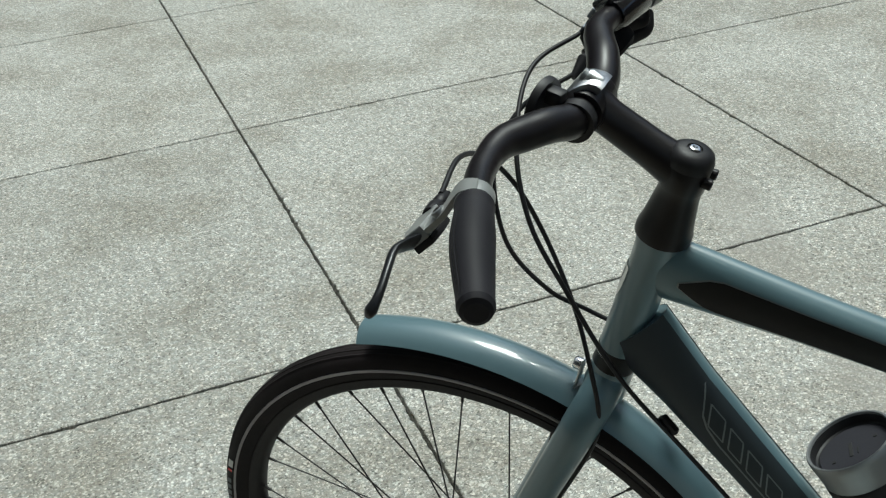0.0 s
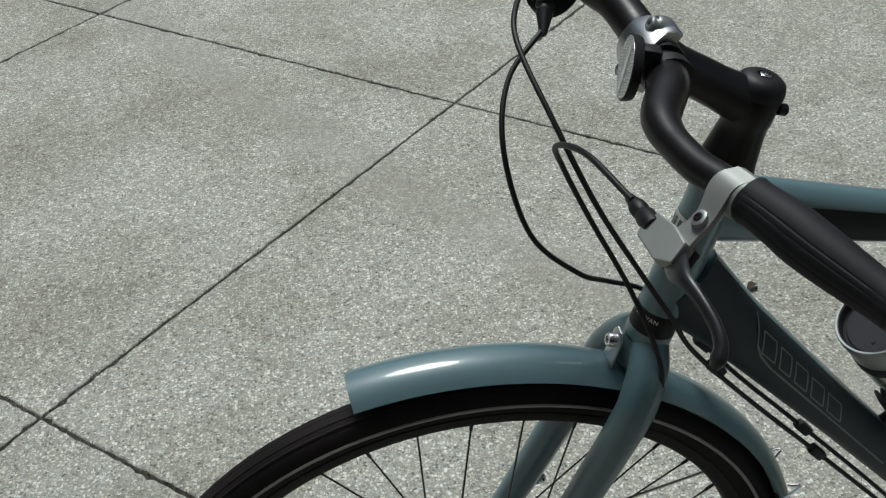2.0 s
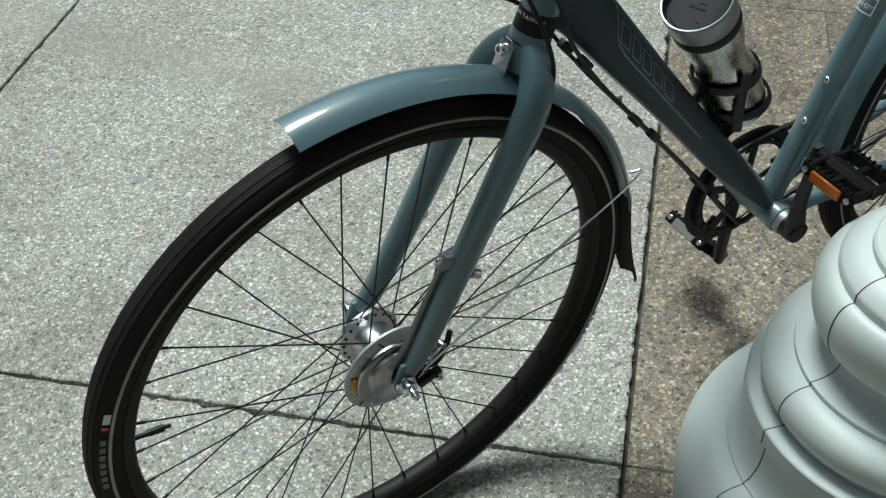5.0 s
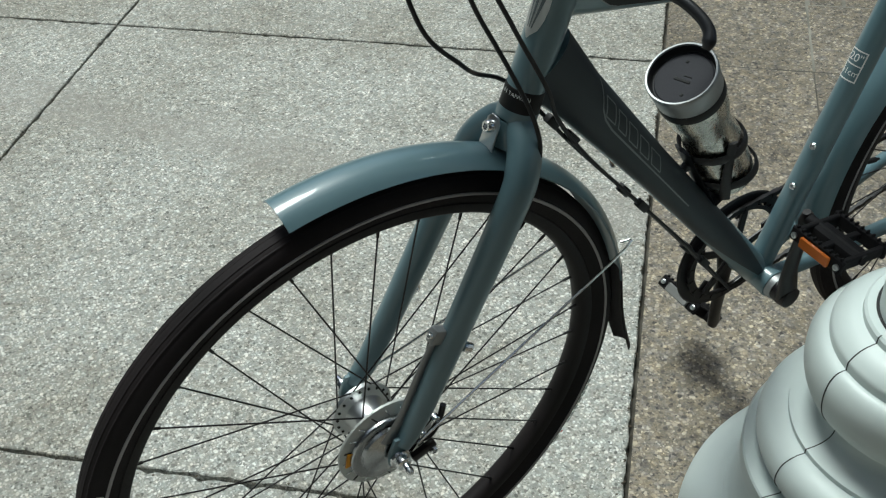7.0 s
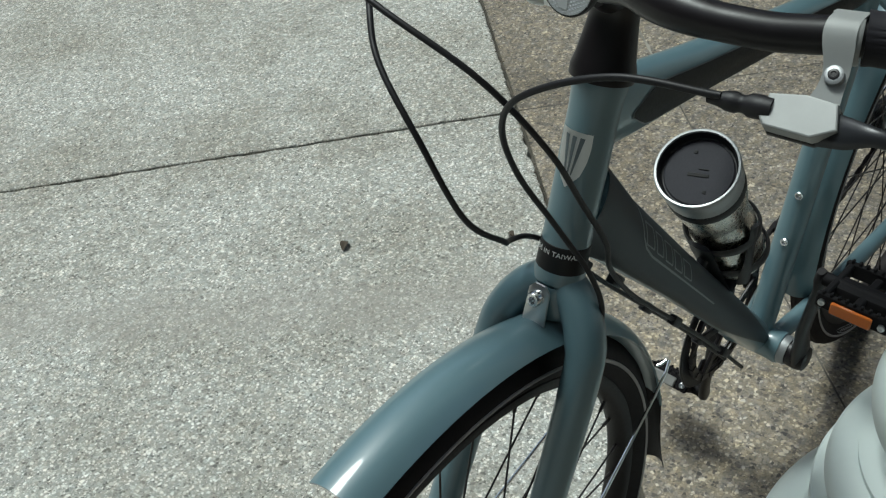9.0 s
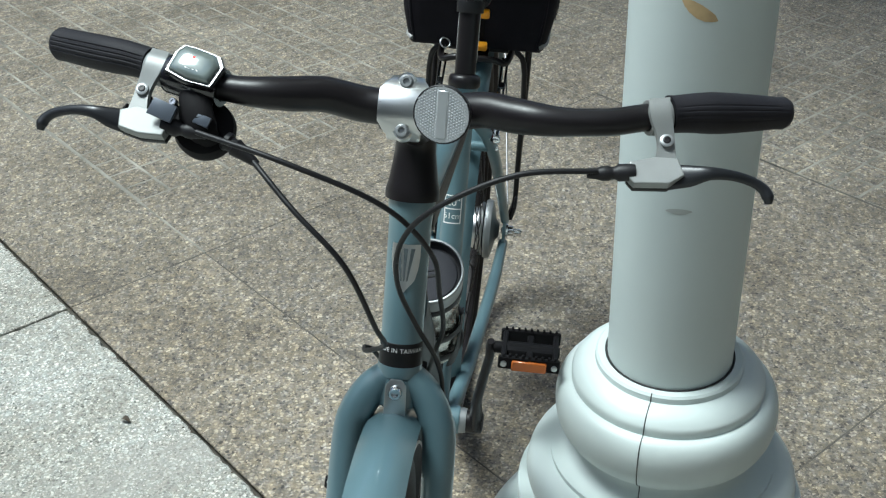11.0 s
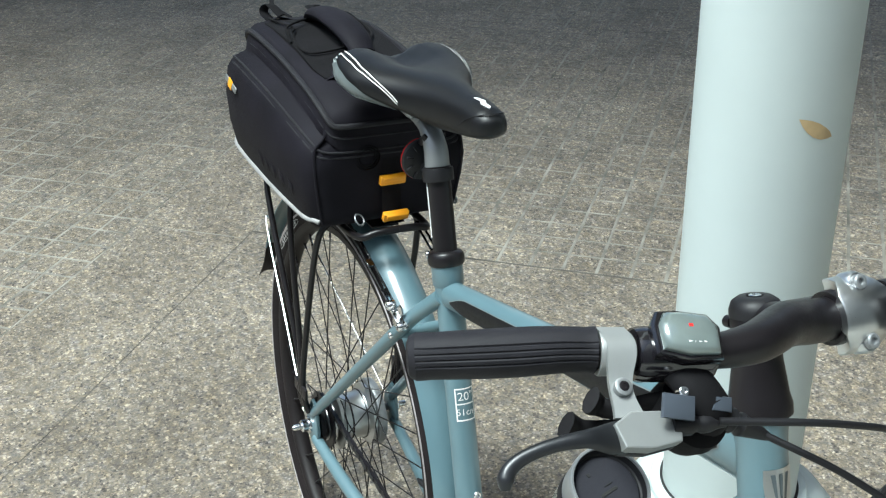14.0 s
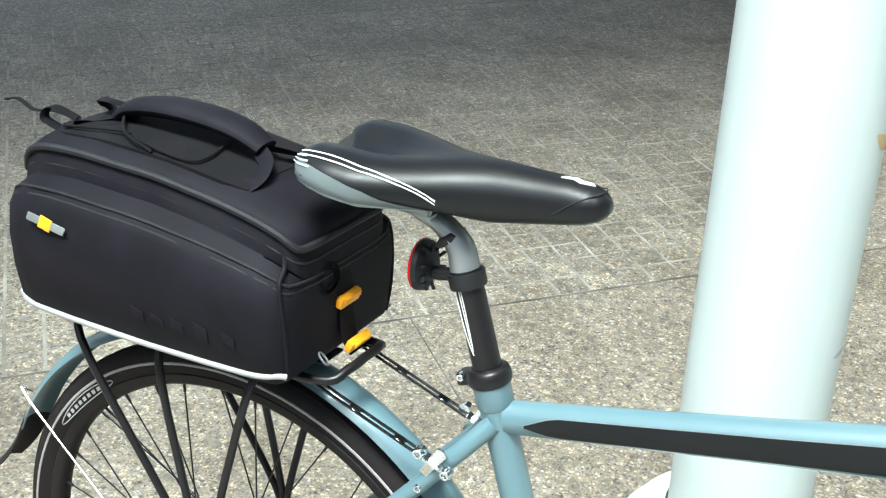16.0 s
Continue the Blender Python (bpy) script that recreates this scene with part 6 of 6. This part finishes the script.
# upright front corners, where the side shells meet the front panel
for s in (-1, 1):
    bm = bmesh.new()
    tube(bm, bend([(0.1175, s * 0.094, 0.010), (0.119, s * 0.100, 0.040), (0.117, s * 0.104, 0.080), (0.112, s * 0.103, 0.112), (0.108, s * 0.088, 0.128), (0.100, s * 0.083, 0.150)], 5), 0.0026, 8)
    part("seam", bm, CLOTH, bag, "black corner seam")
    for k, (x, w) in enumerate(((-0.05, 0.018), (-0.025, 0.014), (0.0, 0.018), (0.030, 0.022), (0.062, 0.018))):
        bm = bmesh.new()
        c = bag_at(x, 2, s, 0.0) + Vector((0, 0, -0.004))
        slab_of(bm, [(-w / 2, -0.008), (w / 2 - 0.005, -0.008), (w / 2, 0.008), (-w / 2 + 0.005, 0.008)], aim(c, Vector((0, s, -0.12)), (1, 0, 0)), 0.0006, 0.0002)
        part("embossed_bar", bm, CLOTH, bag, "faint embossed bar")
# mesh pocket in the lid
bm = bmesh.new()
loft(bm, [[Vector((x, y * w, z + 0.0045 - 0.003 * abs(y) / 0.07)) for y in (-0.07, -0.04, 0.0, 0.04, 0.07)] + [Vector((x, y * w, z - 0.004)) for y in (0.07, 0.0, -0.07)] for x, w, z in ((-0.215, 0.85, 0.192), (-0.19, 0.98, 0.198), (-0.13, 1.0, 0.201), (-0.05, 1.0, 0.198), (0.02, 1.0, 0.189), (0.045, 0.9, 0.183))])
part("mesh_pocket", bm, MESH, bag, "black mesh pocket in the lid")
# carrying handle: padded bar on two straps
bm = bmesh.new()
HZ = 0.217
tube(bm, bend([(-0.178, 0, HZ - 0.016), (-0.150, 0, HZ + 0.002), (-0.10, 0, HZ + 0.010), (-0.045, 0, HZ + 0.009), (-0.005, 0, HZ + 0.002), (0.022, 0, HZ - 0.010)], 6), [0.007, 0.010, 0.0115, 0.0115, 0.0105, 0.008], 18, (0, 1, 0), [0.014, 0.021, 0.023, 0.023, 0.021, 0.017])
handle = part("handle", bm, CLOTH, bag, "padded black carrying handle")
for x0, x1, z1 in ((-0.172, -0.205, 0.190), (0.018, 0.046, 0.176)):
    for s in (-1, 1):
        bm = bmesh.new()
        d = 1 if x1 > 0 else -1
        tube(bm, bend([(x0, s * 0.006, HZ - 0.012), (x1 - d * 0.008, s * 0.022, HZ - 0.018), (x1, s * 0.048, z1 + 0.012), (x1 - d * 0.016, s * 0.070, z1 - 0.001), (x1 - d * 0.030, s * 0.080, z1 - 0.010)], 7), 0.0011, 8, (1, 0, 0.3), 0.0085)
        part("strap", bm, CLOTH, handle, "black webbing strap")
# bungee cord and loose straps on the lid
bm = bmesh.new()
tube(bm, bend([(-0.20, -0.060, 0.203), (-0.12, -0.05, 0.209), (-0.09, -0.062, 0.207), (-0.02, -0.058, 0.200), (-0.05, 0.04, 0.206), (-0.14, 0.055, 0.209), (-0.2, 0.05, 0.205), (-0.12, -0.055, 0.213), (-0.07, -0.070, 0.202)], 8), 0.0017, 8)
part("bungee", bm, MESH, bag, "black elastic cord")
bm = bmesh.new()
tube(bm, bend([(-0.215, -0.02, 0.198), (-0.240, -0.035, 0.206), (-0.275, -0.03, 0.200), (-0.310, -0.02, 0.204), (-0.330, -0.02, 0.200)], 6), 0.0014, 8, (0, 1, 0), 0.0036)
tube(bm, bend([(-0.215, -0.05, 0.194), (-0.230, -0.058, 0.206), (-0.224, -0.05, 0.217), (-0.20, -0.04, 0.206)], 6), 0.0016, 8, (0, 1, 0), 0.007)
tube(bm, bend([(-0.21, 0.03, 0.196), (-0.22, 0.02, 0.210), (-0.19, 0.0, 0.219), (-0.165, 0.01, 0.213)], 6), 0.0016, 8, (0, 1, 0), 0.007)
part("loose_strap", bm, MESH, bag, "loose black strap ends")
# front: hook loop, strap and two yellow buckle pieces
bm = bmesh.new()
tube(bm, bend([(0.121, 0.0, 0.094), (0.124, 0.0, 0.065), (0.128, 0.0, 0.024), (0.139, 0.0, 0.006)], 5), 0.0015, 8, (0, 1, 0), 0.014)
part("strap", bm, MESH, bag, "black webbing strap")
for z, t in ((0.064, 12), (0.017, 24)):
    bm = bmesh.new()
    bx = pose(0.1255 if z > 0.03 else 0.1385, 0.001, z, 0, t, 0)
    box(bm, bx, 0.009, 0.037, 0.014, 0.0025)
    box(bm, bx @ pose(0.003, 0, 0.0035), 0.008, 0.030, 0.006, 0.0015)
    part("buckle", bm, YELLOW, bag, "bright yellow plastic buckle")
bm = bmesh.new()
for k in range(3):
    lathe(bm, [(0.010 + 0.003 * k, 0.0), (0.012 + 0.003 * k, 0.002), (0.0105 + 0.003 * k, 0.003)], aim(Vector((0.1215, -0.034, 0.098)), Vector((1, -0.15, 0))), 24)
part("emblem", bm, MESH, bag, "raised black emblem")
bm = bmesh.new()
lathe(bm, [(0.0080, -0.0013), (0.0093, 0.0), (0.0080, 0.0013), (0.0067, 0.0)], aim(Vector((0.127, -0.046, 0.013)), Vector((0.7, 0.5, 0.7))), 24, True)
part("hook_ring", bm, GREY_ALLOY, bag, "small silver ring")

# ---------------------------------------------------------------- leaf litter
leaf_mat = LEAF
for x, y, turn, size in ((0.393, -0.868, 30, 0.030), (0.19, -0.62, 75, 0.022)):
    bm = bmesh.new()
    rows = []
    for k in range(9):
        t = k / 8
        w = size * 0.26 * math.sin(math.pi * t) ** 0.8 + 0.0004
        z = 0.003 + 0.006 * math.sin(math.pi * t)
        rows.append([Vector(((t - 0.5) * size, -w, z + w * 0.5)), Vector(((t - 0.5) * size, 0, z)), Vector(((t - 0.5) * size, w, z + w * 0.5)), Vector(((t - 0.5) * size, 0, z - 0.0008))])
    loft(bm, rows)
    ob = new("dry_leaf", finish(bm, "dry_leaf", leaf_mat))
    ob.matrix_world = pose(x, y, 0, 0, 0, turn)
    tagged(ob, "small dark curled dry leaf on the concrete", "leaf")

# crumbs of dirt along the joints and a few dark grains on the concrete
grit = bmesh.new()
dice = random.Random(11)


def crumb(x, y, r):
    top = grit.verts.new((x + r * dice.uniform(-0.3, 0.3), y + r * dice.uniform(-0.3, 0.3), r * 0.55))
    ring = [grit.verts.new((x + r * dice.uniform(0.6, 1.1) * math.cos(a), y + r * dice.uniform(0.6, 1.1) * math.sin(a), 0.0003)) for a in (0.2, 1.3, 2.6, 3.7, 5.1)]
    for k in range(5):
        grit.faces.new((top, ring[k], ring[(k + 1) % 5]))


for k in range(420):
    crumb(dice.uniform(-1.5, 3.5), -0.003 + dice.gauss(0, 0.006), dice.uniform(0.0012, 0.0036))
for k in range(360):
    i = dice.choice((-1, 0, 1, 2))
    if dice.random() < 0.5:
        crumb(i * Q + dice.gauss(0, 0.006), dice.uniform(-3.0, 0.0), dice.uniform(0.001, 0.003))
    else:
        crumb(dice.uniform(-1.5, 3.5), -dice.choice((1, 2)) * Q + dice.gauss(0, 0.006), dice.uniform(0.001, 0.003))
for k in range(70):
    crumb(dice.uniform(-1.5, 3.5), dice.uniform(-3.0, -0.05), dice.uniform(0.0015, 0.0032))
ob = new("grit", finish(grit, "grit", LEAF, smooth=False))
ob.matrix_world = PAVE
tagged(ob, "dark crumbs of dirt along the paving joints", "grit", kind="stuff")

# ---------------------------------------------------------------- paving pieces
def slab_mesh(name, sx, sy, mat, depth=0.02, round_=0.003, rough=0.0, seed=0):
    """A paving piece with its top at 0, edges slightly broken."""
    rnd = random.Random(seed)
    bm = bmesh.new()
    top, mid, low = [], [], []
    corners = [(-sx / 2, -sy / 2), (sx / 2, -sy / 2), (sx / 2, sy / 2), (-sx / 2, sy / 2)]
    for i in range(4):
        (x0, y0), (x1, y1) = corners[i], corners[(i + 1) % 4]
        n = max(1, int(math.hypot(x1 - x0, y1 - y0) / 0.014)) if rough else 1
        for k in range(n):
            t = k / n
            x, y = x0 + (x1 - x0) * t, y0 + (y1 - y0) * t
            j = rnd.random() ** 2.5 * rough * (1.6 if rnd.random() < 0.15 else 0.7)
            ins = 1 - (round_ + j) / (min(sx, sy) / 2)
            top.append(bm.verts.new((x * ins, y * ins, 0)))
            ins = 1 - j * 0.6 / (min(sx, sy) / 2)
            mid.append(bm.verts.new((x * ins, y * ins, -round_)))
            low.append(bm.verts.new((x, y, -depth)))
    bm.faces.new(top)
    n = len(top)
    for k in range(n):
        j = (k + 1) % n
        bm.faces.new((mid[k], mid[j], top[j], top[k]))
        bm.faces.new((low[k], low[j], mid[j], mid[k]))
    return finish(bm, name, mat, smooth=False)


def lay(name, mesh, x, y, z, parent, turn=0):
    ob = new(name, mesh)
    ob.parent = parent
    ob.matrix_local = pose(x, y, z, 0, 0, turn)
    return ob


big = [slab_mesh("slab", Q - 0.005, Q - 0.005, CONCRETE, round_=0.002, rough=0.010, seed=k) for k in range(3)]
for i in range(-5, 6):
    for j in range(-6, 0):
        lay("slab", big[(i * 2 + j) % 3], (i + 0.5) * Q, (j + 0.5) * Q, 0.0, ground, 90 * ((i + j) % 4))

band = slab_mesh("granite_slab", Q - 0.003, 0.3375, GRANITE, 0.004, 0.0008, 0.001, 5)
square = slab_mesh("granite_slab", Q - 0.003, Q - 0.032, GRANITE, 0.004, 0.0008, 0.001, 6)
for i in range(-5, 7):
    lay("granite_slab", band, (i + 0.5) * Q, 0.1725, 0.0, bed)
for i, j in ((0, 0), (1, 0), (2, 0), (3, 0), (4, 0)):
    lay("granite_slab", square, (i + 0.5) * Q, 0.344 + Q * 0.5 - 0.016 + j * Q, 0.0, bed)
strip = slab_mesh("granite_slab", 0.3375, 1.298, GRANITE, 0.004, 0.0008, 0.001, 7)
for j in range(3):
    lay("granite_slab", strip, -0.170, 0.344 + (j + 0.5) * 1.302, 0.0, bed)
far = slab_mesh("granite_slab", Q - 0.005, Q - 0.005, GRANITE, 0.004, 0.001, 0.001, 8)
for i in range(-6, 8):
    for j in range(5):
        lay("granite_slab", far, (i + 0.5) * Q, 4.440 + (j + 0.5) * Q, 0.0, bed)

PITCH = 0.0885
sett = slab_mesh("sett", PITCH - 0.0070, PITCH - 0.0070, GRANITE, 0.004, 0.0012)
rest = bmesh.new()


def sett_field(x0, x1, y0, y1, near):
    nx, ny = int((x1 - x0) / PITCH), int((y1 - y0) / PITCH)
    for i in range(nx):
        for j in range(ny):
            x, y = (x1 - (i + 0.5) * PITCH if x1 < 0 else x0 + (i + 0.5) * PITCH), y0 + (j + 0.5) * PITCH
            dz = -0.0008 * random.random()
            if near(x, y):
                lay("sett", sett, x, y, dz, bed)
                continue
            h = PITCH / 2 - 0.0033
            lo = [rest.verts.new((x + a * h, y + b * h, -0.004)) for a, b in ((-1, -1), (1, -1), (1, 1), (-1, 1))]
            hi = [rest.verts.new((x + a * (h - 0.001), y + b * (h - 0.001), dz)) for a, b in ((-1, -1), (1, -1), (1, 1), (-1, 1))]
            rest.faces.new(hi)
            for k in range(4):
                rest.faces.new((lo[k], lo[(k + 1) % 4], hi[(k + 1) % 4], hi[k]))


sett_field(-5.3, -0.341, 0.348, 4.44, lambda x, y: x > -1.85 and y < 1.6)
sett_field(0.0, 6.8, 1.69, 4.44, lambda x, y: False)
ob = new("setts", finish(rest, "setts", GRANITE, smooth=False))
ob.parent = bed
tagged(ob, "small square granite setts", "", kind="stuff")
